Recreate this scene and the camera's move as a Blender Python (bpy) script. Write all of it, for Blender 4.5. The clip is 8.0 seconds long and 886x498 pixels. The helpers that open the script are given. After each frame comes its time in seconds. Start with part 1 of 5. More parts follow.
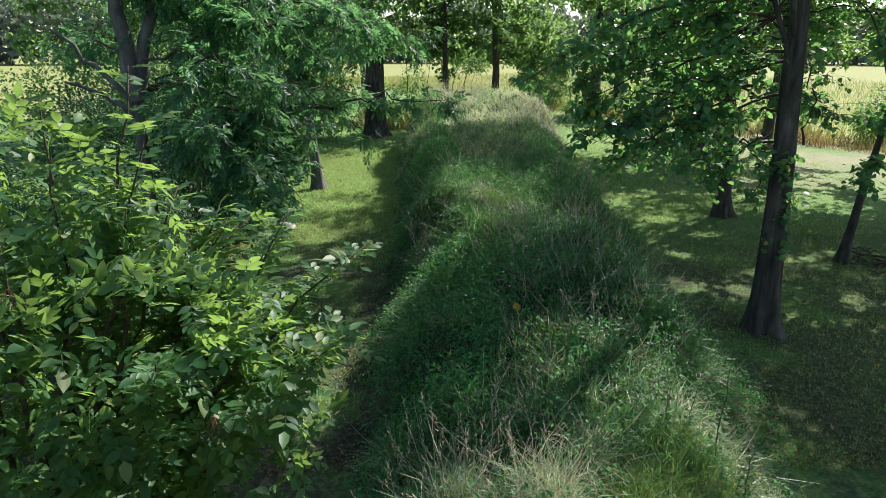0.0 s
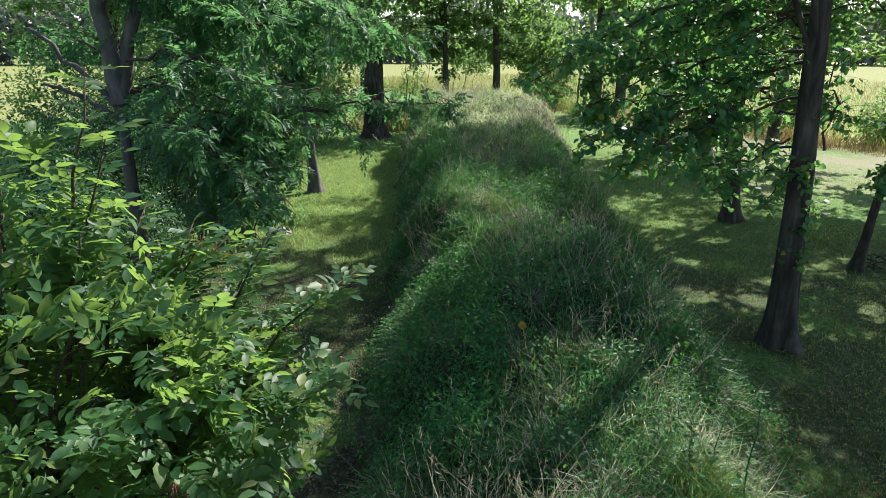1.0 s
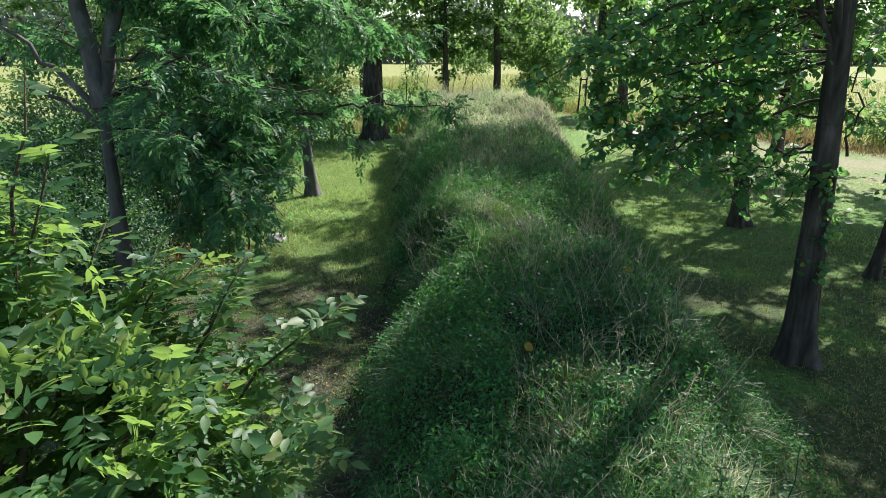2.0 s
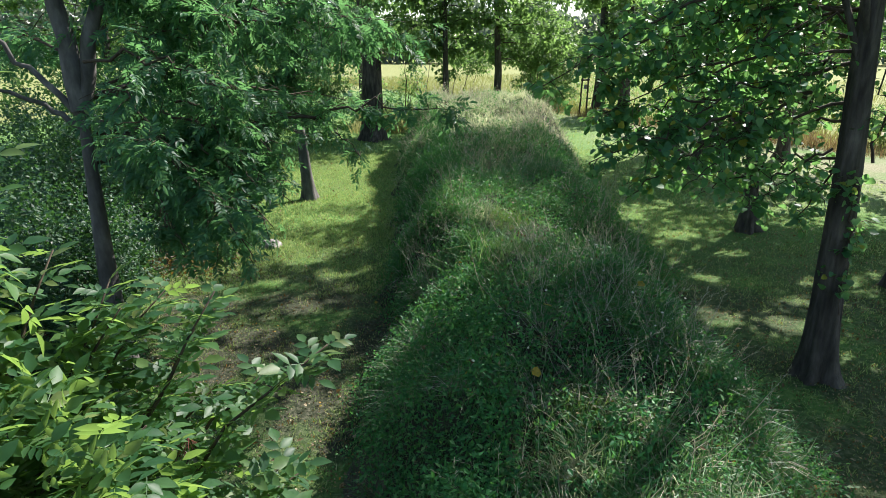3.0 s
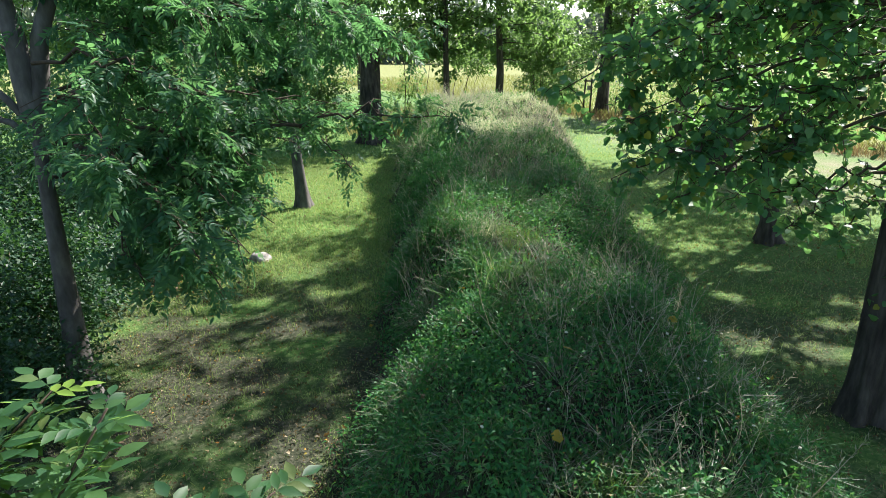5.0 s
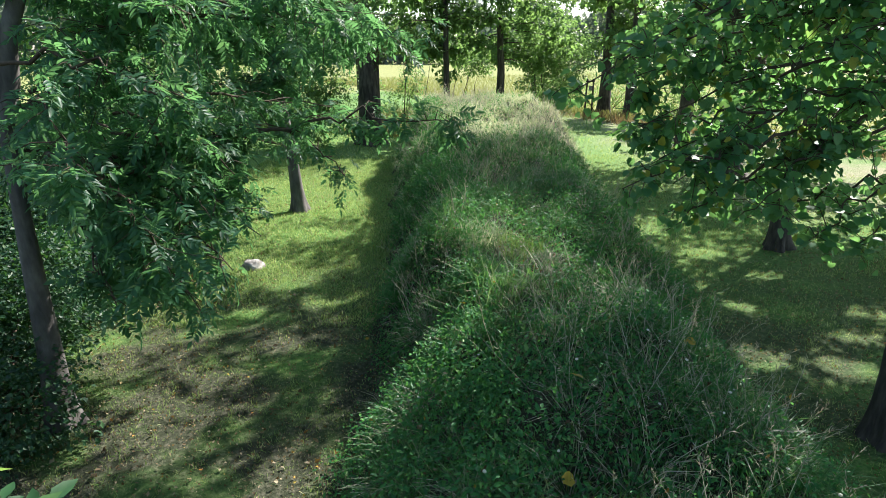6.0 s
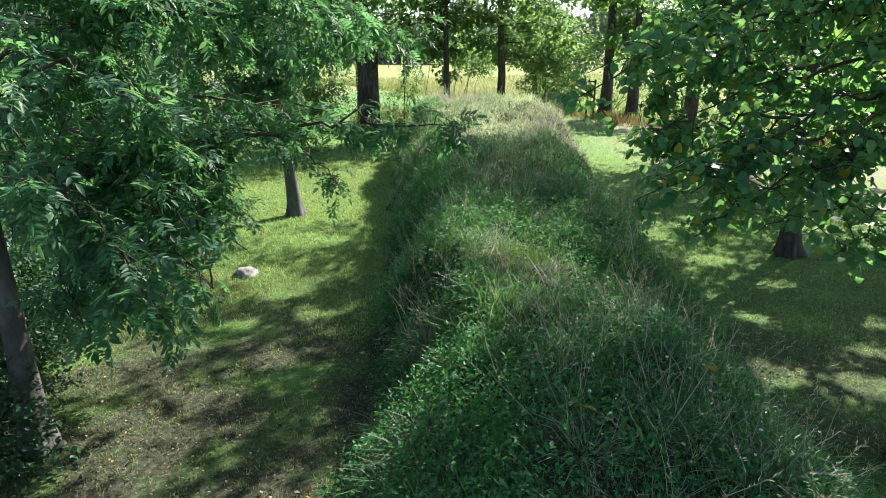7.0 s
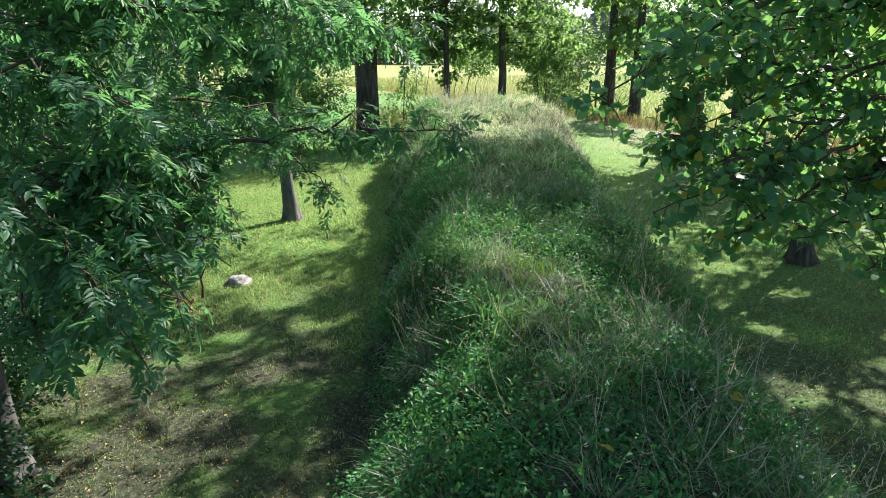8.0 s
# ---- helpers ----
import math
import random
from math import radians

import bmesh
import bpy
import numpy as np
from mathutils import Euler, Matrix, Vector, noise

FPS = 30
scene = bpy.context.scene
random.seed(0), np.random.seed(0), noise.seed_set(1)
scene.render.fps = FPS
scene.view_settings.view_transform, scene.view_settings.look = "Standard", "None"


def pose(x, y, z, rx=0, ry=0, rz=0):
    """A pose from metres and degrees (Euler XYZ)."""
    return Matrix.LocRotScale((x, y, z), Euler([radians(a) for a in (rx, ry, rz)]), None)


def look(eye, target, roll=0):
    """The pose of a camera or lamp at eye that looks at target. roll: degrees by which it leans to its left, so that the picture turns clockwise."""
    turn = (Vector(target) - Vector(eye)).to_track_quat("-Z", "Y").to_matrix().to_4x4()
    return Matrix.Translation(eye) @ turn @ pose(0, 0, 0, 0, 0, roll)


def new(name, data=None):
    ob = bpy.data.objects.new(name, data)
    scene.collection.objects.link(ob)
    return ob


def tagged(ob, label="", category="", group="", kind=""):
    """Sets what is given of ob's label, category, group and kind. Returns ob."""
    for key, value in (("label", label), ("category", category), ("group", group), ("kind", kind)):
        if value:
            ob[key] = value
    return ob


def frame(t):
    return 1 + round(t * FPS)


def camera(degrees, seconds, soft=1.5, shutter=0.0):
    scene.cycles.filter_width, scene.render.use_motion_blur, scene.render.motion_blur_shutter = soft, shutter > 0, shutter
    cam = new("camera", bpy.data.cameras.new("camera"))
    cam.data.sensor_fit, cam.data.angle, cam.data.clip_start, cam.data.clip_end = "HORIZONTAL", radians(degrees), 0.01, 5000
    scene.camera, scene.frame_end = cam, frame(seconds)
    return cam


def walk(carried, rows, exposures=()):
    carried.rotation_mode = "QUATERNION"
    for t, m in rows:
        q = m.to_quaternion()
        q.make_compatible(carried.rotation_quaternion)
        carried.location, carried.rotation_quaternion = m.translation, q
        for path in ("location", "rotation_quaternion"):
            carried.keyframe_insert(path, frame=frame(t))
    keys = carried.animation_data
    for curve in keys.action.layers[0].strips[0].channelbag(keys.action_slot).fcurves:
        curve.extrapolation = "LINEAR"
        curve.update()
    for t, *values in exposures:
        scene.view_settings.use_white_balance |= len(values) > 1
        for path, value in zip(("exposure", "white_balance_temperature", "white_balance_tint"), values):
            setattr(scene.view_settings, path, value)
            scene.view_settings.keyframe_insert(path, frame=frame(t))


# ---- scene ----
# ---------------------------------------------------------------- camera
cam = camera(73.9, 8.0, 0.8)
EYE, TILT = 3.68, -18.4
PATH = [(0.0, 0.0, 0.0, 0.0, 0.0), (0.5, -0.002, 0.203, 0.0, 0.01), (1.0, -0.004, 0.405, 0.0, 0.02), (1.5, -0.005, 0.61, 0.0, 0.02),
        (3.0, -0.008, 1.218, 0.0, 0.04), (3.5, -0.015, 1.417, 0.0, 0.05), (4.0, -0.022, 1.616, 0.01, 0.06), (4.5, -0.024, 1.817, 0.01, 0.07),
        (6.0, -0.009, 2.42, 0.05, 0.07), (6.5, -0.005, 2.616, 0.06, 0.07), (7.0, -0.003, 2.809, 0.07, 0.08), (7.5, -0.004, 3.0, 0.07, 0.08), (8.0, -0.005, 3.2, 0.08, 0.09)]
walk(cam, [(t, pose(x, y, EYE, 90 + TILT + pitch, 0, yaw)) for t, x, y, yaw, pitch in PATH],
     [(0.0, 1.15, 6250, 19), (3.4, 1.36, 6250, 18), (4.0, 1.64, 6250, 18), (4.6, 1.46, 6250, 18), (8.0, 1.60, 6250, 18)])

# ---------------------------------------------------------------- light
SUN_AZ, SUN_EL = 43.0, 42.0          # degrees to the right of straight ahead, and up
SX, SY = math.sin(radians(SUN_AZ)), math.cos(radians(SUN_AZ))
KSUN = 1.0 / math.tan(radians(SUN_EL))
world = bpy.data.worlds.new("sky")
scene.world = world
world.use_nodes = True
wn = world.node_tree
sky = wn.nodes.new("ShaderNodeTexSky")
sky.sky_type, sky.sun_disc = 'NISHITA', False
sky.sun_elevation, sky.sun_rotation = radians(SUN_EL), radians(SUN_AZ)
wn.nodes["Background"].inputs["Strength"].default_value = 0.102
wn.links.new(sky.outputs[0], wn.nodes["Background"].inputs["Color"])
sun_data = bpy.data.lights.new("sun", 'SUN')
sun_data.energy, sun_data.angle, sun_data.color = 5.2, radians(0.55), (0.99, 0.95, 0.84)
sun = new("sun", sun_data)
sun.matrix_world = look((SX * 50 * KSUN, SY * 50 * KSUN, 50), (0, 0, 0))


# ---------------------------------------------------------------- materials
def mat_base(name):
    m = bpy.data.materials.new(name)
    m.use_nodes = True
    m.node_tree.nodes.clear()
    return m, m.node_tree.nodes, m.node_tree.links


def ramp(nodes, links, source, stops):
    r = nodes.new("ShaderNodeValToRGB")
    while len(r.color_ramp.elements) < len(stops):
        r.color_ramp.elements.new(0.5)
    for e, (pos, col) in zip(r.color_ramp.elements, stops):
        e.position, e.color = pos, (*col, 1)
    links.new(source, r.inputs[0])
    return r.outputs[0]


def mixcol(nodes, links, fac, a, b, mode='MIX'):
    mx = nodes.new("ShaderNodeMix")
    mx.data_type, mx.blend_type = 'RGBA', mode
    for sock, v in ((mx.inputs[0], fac), (mx.inputs[6], a), (mx.inputs[7], b)):
        if isinstance(v, bpy.types.NodeSocket):
            links.new(v, sock)
        else:
            sock.default_value = v if not isinstance(v, tuple) else (*v, 1)
    return mx.outputs[2]


def noise_tex(nodes, links, scale, detail=4.0, rough=0.55, stretch=None, coords="Object"):
    tc = nodes.new("ShaderNodeTexCoord")
    src = tc.outputs[coords]
    if stretch:
        mp = nodes.new("ShaderNodeMapping")
        mp.inputs["Scale"].default_value = stretch
        links.new(src, mp.inputs[0])
        src = mp.outputs[0]
    n = nodes.new("ShaderNodeTexNoise")
    n.inputs["Scale"].default_value, n.inputs["Detail"].default_value, n.inputs["Roughness"].default_value = scale, detail, rough
    links.new(src, n.inputs["Vector"])
    return n.outputs[0]


def leaf_mat(name, stops, gloss=0.45, spec=0.5, through_col=(0.20, 0.34, 0.03), through_fac=0.4, patch=0.9):
    """Foliage: hue differs leaf by leaf and in larger patches; light passes through."""
    m, n, l = mat_base(name)
    geo = n.new("ShaderNodeNewGeometry")
    info = n.new("ShaderNodeObjectInfo")
    add = n.new("ShaderNodeMath")
    add.operation = 'ADD'
    l.new(geo.outputs["Random Per Island"], add.inputs[0])
    l.new(info.outputs["Random"], add.inputs[1])
    fr = n.new("ShaderNodeMath")
    fr.operation = 'FRACT'
    l.new(add.outputs[0], fr.inputs[0])
    col = ramp(n, l, fr.outputs[0], stops)
    big = noise_tex(n, l, patch, 2.0)
    shade = ramp(n, l, big, [(0.3, (0.62, 0.68, 0.66)), (0.7, (1.15, 1.1, 0.95))])
    col = mixcol(n, l, 1.0, col, shade, 'MULTIPLY')
    grain = noise_tex(n, l, 60, 2.0)
    col = mixcol(n, l, 1.0, col, ramp(n, l, grain, [(0.3, (0.82, 0.82, 0.82)), (0.7, (1.1, 1.1, 1.1))]), 'MULTIPLY')
    p = n.new("ShaderNodeBsdfPrincipled")
    p.inputs["Roughness"].default_value, p.inputs["Specular IOR Level"].default_value = gloss, spec
    l.new(col, p.inputs["Base Color"])
    tr = n.new("ShaderNodeBsdfTranslucent")
    tcol = mixcol(n, l, 0.75, col, through_col)
    l.new(tcol, tr.inputs["Color"])
    mx = n.new("ShaderNodeMixShader")
    mx.inputs[0].default_value = through_fac
    l.new(p.outputs[0], mx.inputs[1])
    l.new(tr.outputs[0], mx.inputs[2])
    out = n.new("ShaderNodeOutputMaterial")
    l.new(mx.outputs[0], out.inputs[0])
    return m


def solid_mat(name, stops, scale, rough=0.9, bump=0.3, stretch=None, scale2=None, spec=0.3, dist=0.02):
    m, n, l = mat_base(name)
    nz = noise_tex(n, l, scale, 6.0, 0.62, stretch)
    col = ramp(n, l, nz, stops)
    if scale2:
        col = mixcol(n, l, 1.0, col, ramp(n, l, noise_tex(n, l, scale2, 3.0), [(0.3, (0.6, 0.6, 0.6)), (0.7, (1.25, 1.25, 1.25))]), 'MULTIPLY')
    p = n.new("ShaderNodeBsdfPrincipled")
    p.inputs["Roughness"].default_value, p.inputs["Specular IOR Level"].default_value = rough, spec
    l.new(col, p.inputs["Base Color"])
    b = n.new("ShaderNodeBump")
    b.inputs["Strength"].default_value, b.inputs["Distance"].default_value = bump, dist
    l.new(nz, b.inputs["Height"])
    l.new(b.outputs[0], p.inputs["Normal"])
    out = n.new("ShaderNodeOutputMaterial")
    l.new(p.outputs[0], out.inputs[0])
    return m


M_ELDER = leaf_mat("elder_leaf", [(0.0, (0.025, 0.094, 0.044)), (0.5, (0.050, 0.140, 0.056)), (0.85, (0.088, 0.190, 0.066)), (1.0, (0.20, 0.24, 0.09))], 0.48, 0.38, (0.31, 0.50, 0.09), 0.5)
M_ASH = leaf_mat("ash_leaf", [(0.0, (0.018, 0.084, 0.054)), (0.45, (0.036, 0.135, 0.078)), (0.85, (0.066, 0.185, 0.090)), (0.96, (0.13, 0.24, 0.10)), (1.0, (0.21, 0.28, 0.09))], 0.46, 0.36, (0.19, 0.44, 0.13), 0.5)
M_LIME = leaf_mat("lime_leaf", [(0.0, (0.040, 0.160, 0.084)), (0.5, (0.074, 0.225, 0.106)), (0.9, (0.14, 0.30, 0.12)), (0.965, (0.36, 0.34, 0.05)), (1.0, (0.46, 0.36, 0.04))], 0.46, 0.36, (0.25, 0.52, 0.12), 0.46)
M_FAR = leaf_mat("crown_leaf", [(0.0, (0.034, 0.098, 0.050)), (0.6, (0.060, 0.145, 0.062)), (1.0, (0.12, 0.19, 0.070))], 0.45, 0.45, (0.28, 0.47, 0.11), 0.58, 0.5)
M_SHRUB = leaf_mat("shrub_leaf", [(0.0, (0.012, 0.050, 0.028)), (0.7, (0.022, 0.076, 0.036)), (0.95, (0.05, 0.12, 0.05)), (1.0, (0.12, 0.18, 0.08))], 0.5, 0.35, (0.12, 0.32, 0.05), 0.25)
M_GRASS = leaf_mat("grass_blade", [(0.0, (0.014, 0.088, 0.038)), (0.5, (0.038, 0.170, 0.062)), (0.82, (0.09, 0.235, 0.085)), (0.92, (0.28, 0.29, 0.18)), (1.0, (0.52, 0.47, 0.33))], 0.48, 0.36, (0.21, 0.41, 0.09), 0.38, 0.8)
M_LAWN = leaf_mat("lawn_blade", [(0.0, (0.050, 0.170, 0.036)), (0.45, (0.125, 0.26, 0.065)), (0.75, (0.31, 0.39, 0.15)), (1.0, (0.54, 0.53, 0.33))], 0.55, 0.28, (0.46, 0.60, 0.18), 0.46, 0.6)
M_STRAW = leaf_mat("straw", [(0.0, (0.25, 0.24, 0.17)), (0.6, (0.42, 0.40, 0.31)), (1.0, (0.56, 0.53, 0.44))], 0.55, 0.35, (0.5, 0.45, 0.32), 0.25)
M_HAY = leaf_mat("pale_grass", [(0.0, (0.22, 0.31, 0.15)), (0.5, (0.43, 0.48, 0.28)), (1.0, (0.62, 0.60, 0.44))], 0.6, 0.3, (0.58, 0.62, 0.36), 0.45)
M_HERB = leaf_mat("herb_leaf", [(0.0, (0.010, 0.085, 0.034)), (0.5, (0.028, 0.175, 0.056)), (0.9, (0.085, 0.27, 0.082)), (1.0, (0.20, 0.32, 0.13))], 0.52, 0.28, (0.16, 0.44, 0.07), 0.36)
M_DRY = leaf_mat("fallen_leaf", [(0.0, (0.04, 0.03, 0.02)), (0.6, (0.13, 0.10, 0.065)), (0.95, (0.42, 0.35, 0.26)), (0.985, (0.45, 0.34, 0.06)), (1.0, (0.48, 0.18, 0.05))], 0.7, 0.2, (0.5, 0.3, 0.05), 0.2)
M_RUST = leaf_mat("dock_stalk", [(0.0, (0.08, 0.06, 0.035)), (0.6, (0.18, 0.125, 0.065)), (1.0, (0.26, 0.26, 0.11))], 0.7, 0.2, (0.34, 0.24, 0.10), 0.3)
M_CROP = leaf_mat("crop_blade", [(0.0, (0.13, 0.17, 0.045)), (0.6, (0.26, 0.27, 0.09)), (1.0, (0.38, 0.34, 0.16))], 0.6, 0.3, (0.34, 0.38, 0.09), 0.35, 0.3)
# distance haze is put into this pale grey-green
M_HAZE = leaf_mat("haze_tinted_leaf", [(0.0, (0.13, 0.18, 0.15)), (1.0, (0.22, 0.27, 0.22))], 0.9, 0.1, (0.25, 0.32, 0.18), 0.3, 0.05)
M_TUFT = leaf_mat("fresh_grass", [(0.0, (0.06, 0.14, 0.035)), (0.6, (0.11, 0.20, 0.05)), (1.0, (0.24, 0.27, 0.10))], 0.45, 0.4, (0.26, 0.44, 0.06), 0.42)
M_TUSSOCK = leaf_mat("tussock_grass", [(0.0, (0.05, 0.13, 0.07)), (0.5, (0.09, 0.17, 0.09)), (0.85, (0.17, 0.22, 0.12)), (1.0, (0.36, 0.34, 0.24))], 0.45, 0.45, (0.26, 0.38, 0.12), 0.35)
M_GOLD = leaf_mat("golden_weed", [(0.0, (0.17, 0.21, 0.08)), (0.5, (0.32, 0.32, 0.14)), (1.0, (0.48, 0.43, 0.27))], 0.6, 0.25, (0.46, 0.46, 0.16), 0.4)
M_NETTLE = leaf_mat("weed_leaf", [(0.0, (0.04, 0.10, 0.04)), (1.0, (0.09, 0.16, 0.07))], 0.6, 0.25, (0.2, 0.32, 0.08), 0.35)
M_YELLOW = leaf_mat("yellow_leaf", [(0.0, (0.42, 0.30, 0.03)), (1.0, (0.50, 0.38, 0.07))], 0.55, 0.3, (0.6, 0.45, 0.05), 0.3)
M_WHITE = leaf_mat("petal", [(0.0, (0.60, 0.58, 0.52)), (1.0, (0.78, 0.76, 0.72))], 0.6, 0.3, (0.7, 0.7, 0.6), 0.3)
M_BERRY = solid_mat("elder_berry", [(0.3, (0.012, 0.006, 0.012)), (0.7, (0.05, 0.012, 0.02))], 40, 0.3, 0.05, spec=0.5)
M_REDSTEM = solid_mat("red_stalk", [(0.3, (0.14, 0.035, 0.035)), (0.7, (0.24, 0.08, 0.06))], 30, 0.5, 0.1)
M_BARK = solid_mat("dark_bark", [(0.3, (0.026, 0.022, 0.018)), (0.5, (0.072, 0.062, 0.050)), (0.75, (0.16, 0.14, 0.115))], 9, 0.9, 0.9, (1, 1, 0.22), 1.3, dist=0.05)
M_ASHBARK = solid_mat("grey_bark", [(0.3, (0.066, 0.062, 0.057)), (0.55, (0.135, 0.127, 0.118)), (0.8, (0.23, 0.22, 0.20))], 10, 0.85, 0.5, (1, 1, 0.35), 1.1, dist=0.02)
M_TWIG = solid_mat("twig", [(0.3, (0.035, 0.026, 0.018)), (0.7, (0.10, 0.075, 0.05))], 20, 0.85, 0.4)
M_SOIL = solid_mat("mound_soil", [(0.3, (0.020, 0.022, 0.013)), (0.55, (0.045, 0.050, 0.028)), (0.75, (0.13, 0.115, 0.075))], 5, 0.95, 0.8, None, 0.6)
M_STONE = solid_mat("pale_stone", [(0.3, (0.10, 0.095, 0.085)), (0.5, (0.28, 0.265, 0.24)), (0.7, (0.52, 0.50, 0.46))], 9, 0.85, 0.6, None, 2.0)


def ground_material():
    """Mown grass with bare, littered earth near the grove and ripe crop beyond it."""
    m, n, l = mat_base("ground_grass")
    tc = n.new("ShaderNodeTexCoord")
    sep = n.new("ShaderNodeSeparateXYZ")
    l.new(tc.outputs["Object"], sep.inputs[0])
    fine = noise_tex(n, l, 16.0, 9.0, 0.78)
    mid = noise_tex(n, l, 0.8, 4.0)
    lawn = ramp(n, l, fine, [(0.3, (0.028, 0.090, 0.018)), (0.5, (0.095, 0.21, 0.044)), (0.72, (0.25, 0.33, 0.10))])
    earth = ramp(n, l, fine, [(0.32, (0.011, 0.010, 0.008)), (0.5, (0.034, 0.030, 0.025)), (0.68, (0.135, 0.116, 0.10))])
    bare = ramp(n, l, mid, [(0.27, (0, 0, 0)), (0.53, (1, 1, 1))])
    near = n.new("ShaderNodeMapRange")
    near.inputs[1].default_value, near.inputs[2].default_value, near.inputs[3].default_value, near.inputs[4].default_value = 9.5, 14.5, 0.9, 0.1
    l.new(sep.outputs[1], near.inputs[0])
    k = n.new("ShaderNodeMath")
    k.operation = 'MULTIPLY'
    side = n.new("ShaderNodeMapRange")
    side.inputs[1].default_value, side.inputs[2].default_value, side.inputs[3].default_value, side.inputs[4].default_value = -0.5, 2.5, 1.0, 0.8
    l.new(sep.outputs[0], side.inputs[0])
    kk = n.new("ShaderNodeMath")
    kk.operation = 'MULTIPLY'
    l.new(bare, kk.inputs[0])
    l.new(side.outputs[0], kk.inputs[1])
    l.new(kk.outputs[0], k.inputs[0])
    l.new(near.outputs[0], k.inputs[1])
    col = mixcol(n, l, k.outputs[0], lawn, earth)
    # sun-bleached stubble on the open side behind the nearer trees
    straw = ramp(n, l, fine, [(0.3, (0.09, 0.11, 0.05)), (0.5, (0.22, 0.215, 0.13)), (0.72, (0.40, 0.36, 0.25))])
    faded = ramp(n, l, noise_tex(n, l, 0.45, 5.0, 0.6), [(0.36, (0.15, 0.15, 0.15)), (0.58, (1, 1, 1))])
    depth = n.new("ShaderNodeMapRange")
    depth.inputs[1].default_value, depth.inputs[2].default_value, depth.inputs[3].default_value, depth.inputs[4].default_value = 14.0, 18.0, 0.0, 1.0
    l.new(sep.outputs[1], depth.inputs[0])
    right = n.new("ShaderNodeMapRange")
    right.inputs[1].default_value, right.inputs[2].default_value, right.inputs[3].default_value, right.inputs[4].default_value = 6.0, 9.0, 0.12, 0.95
    l.new(sep.outputs[0], right.inputs[0])
    dk = n.new("ShaderNodeMath")
    dk.operation = 'MULTIPLY'
    l.new(depth.outputs[0], dk.inputs[0])
    l.new(right.outputs[0], dk.inputs[1])
    dk2 = n.new("ShaderNodeMath")
    dk2.operation = 'MULTIPLY'
    l.new(dk.outputs[0], dk2.inputs[0])
    l.new(faded, dk2.inputs[1])
    col = mixcol(n, l, dk2.outputs[0], col, straw)
    crop = ramp(n, l, noise_tex(n, l, 1.5, 6.0, 0.7), [(0.3, (0.13, 0.16, 0.05)), (0.7, (0.30, 0.31, 0.11))])
    # the crop begins past a slanting line behind the grove
    edge = n.new("ShaderNodeVectorMath")
    edge.operation = 'DOT_PRODUCT'
    edge.inputs[1].default_value = (0.88, 0.475, 0)
    l.new(tc.outputs["Object"], edge.inputs[0])
    far = n.new("ShaderNodeMapRange")
    far.inputs[1].default_value, far.inputs[2].default_value = 25.0, 26.5
    l.new(edge.outputs["Value"], far.inputs[0])
    col = mixcol(n, l, far.outputs[0], col, crop)
    edge2 = n.new("ShaderNodeVectorMath")
    edge2.operation = 'DOT_PRODUCT'
    edge2.inputs[1].default_value = (-0.88, 0.475, 0)
    l.new(tc.outputs["Object"], edge2.inputs[0])
    far2 = n.new("ShaderNodeMapRange")
    far2.inputs[1].default_value, far2.inputs[2].default_value = 36.0, 40.0
    l.new(edge2.outputs["Value"], far2.inputs[0])
    col = mixcol(n, l, far2.outputs[0], col, crop)
    p = n.new("ShaderNodeBsdfPrincipled")
    p.inputs["Roughness"].default_value, p.inputs["Specular IOR Level"].default_value = 0.95, 0.15
    l.new(col, p.inputs["Base Color"])
    b = n.new("ShaderNodeBump")
    b.inputs["Strength"].default_value, b.inputs["Distance"].default_value = 0.9, 0.03
    l.new(fine, b.inputs["Height"])
    l.new(b.outputs[0], p.inputs["Normal"])
    out = n.new("ShaderNodeOutputMaterial")
    l.new(p.outputs[0], out.inputs[0])
    return m


M_GROUND = ground_material()


# ---------------------------------------------------------------- mesh helpers
def mesh_of(name, verts, tris, material, smooth=False):
    verts, tris = np.asarray(verts, np.float32), np.asarray(tris, np.int32)
    me = bpy.data.meshes.new(name)
    me.vertices.add(len(verts))
    me.vertices.foreach_set("co", verts.ravel())
    me.loops.add(tris.size)
    me.loops.foreach_set("vertex_index", tris.ravel())
    me.polygons.add(len(tris))
    me.polygons.foreach_set("loop_start", np.arange(0, tris.size, 3, dtype=np.int32))
    me.polygons.foreach_set("use_smooth", np.full(len(tris), smooth))
    me.update(calc_edges=True)
    me.materials.append(material)
    return me


def part(name, me, parent, label="", kind=""):
    ob = new(name, me)
    ob.parent = parent
    return tagged(ob, label=label, kind=kind)


def joined(blocks):
    """Several (verts, tris) as one."""
    vs, ts, base = [], [], 0
    for v, t in blocks:
        vs.append(np.asarray(v, float))
        ts.append(np.asarray(t, int) + base)
        base += len(v)
    return np.concatenate(vs), np.concatenate(ts)


def scattered(template, pos, rot, size):
    """Copies of a (verts, tris) template at pos (n,3), turned by rot (n,3,3), scaled by size (n,) or (n,3)."""
    tv, tt = np.asarray(template[0], float), np.asarray(template[1], int)
    size = np.asarray(size, float)
    size = size[:, None] * np.ones(3) if size.ndim == 1 else size
    v = np.einsum('nij,nkj->nki', rot, tv[None] * size[:, None, :]) + pos[:, None, :]
    t = tt[None] + (np.arange(len(pos)) * len(tv))[:, None, None]
    return v.reshape(-1, 3), t.reshape(-1, 3)


def unit(v):
    return v / np.maximum(np.linalg.norm(v, axis=-1, keepdims=True), 1e-9)


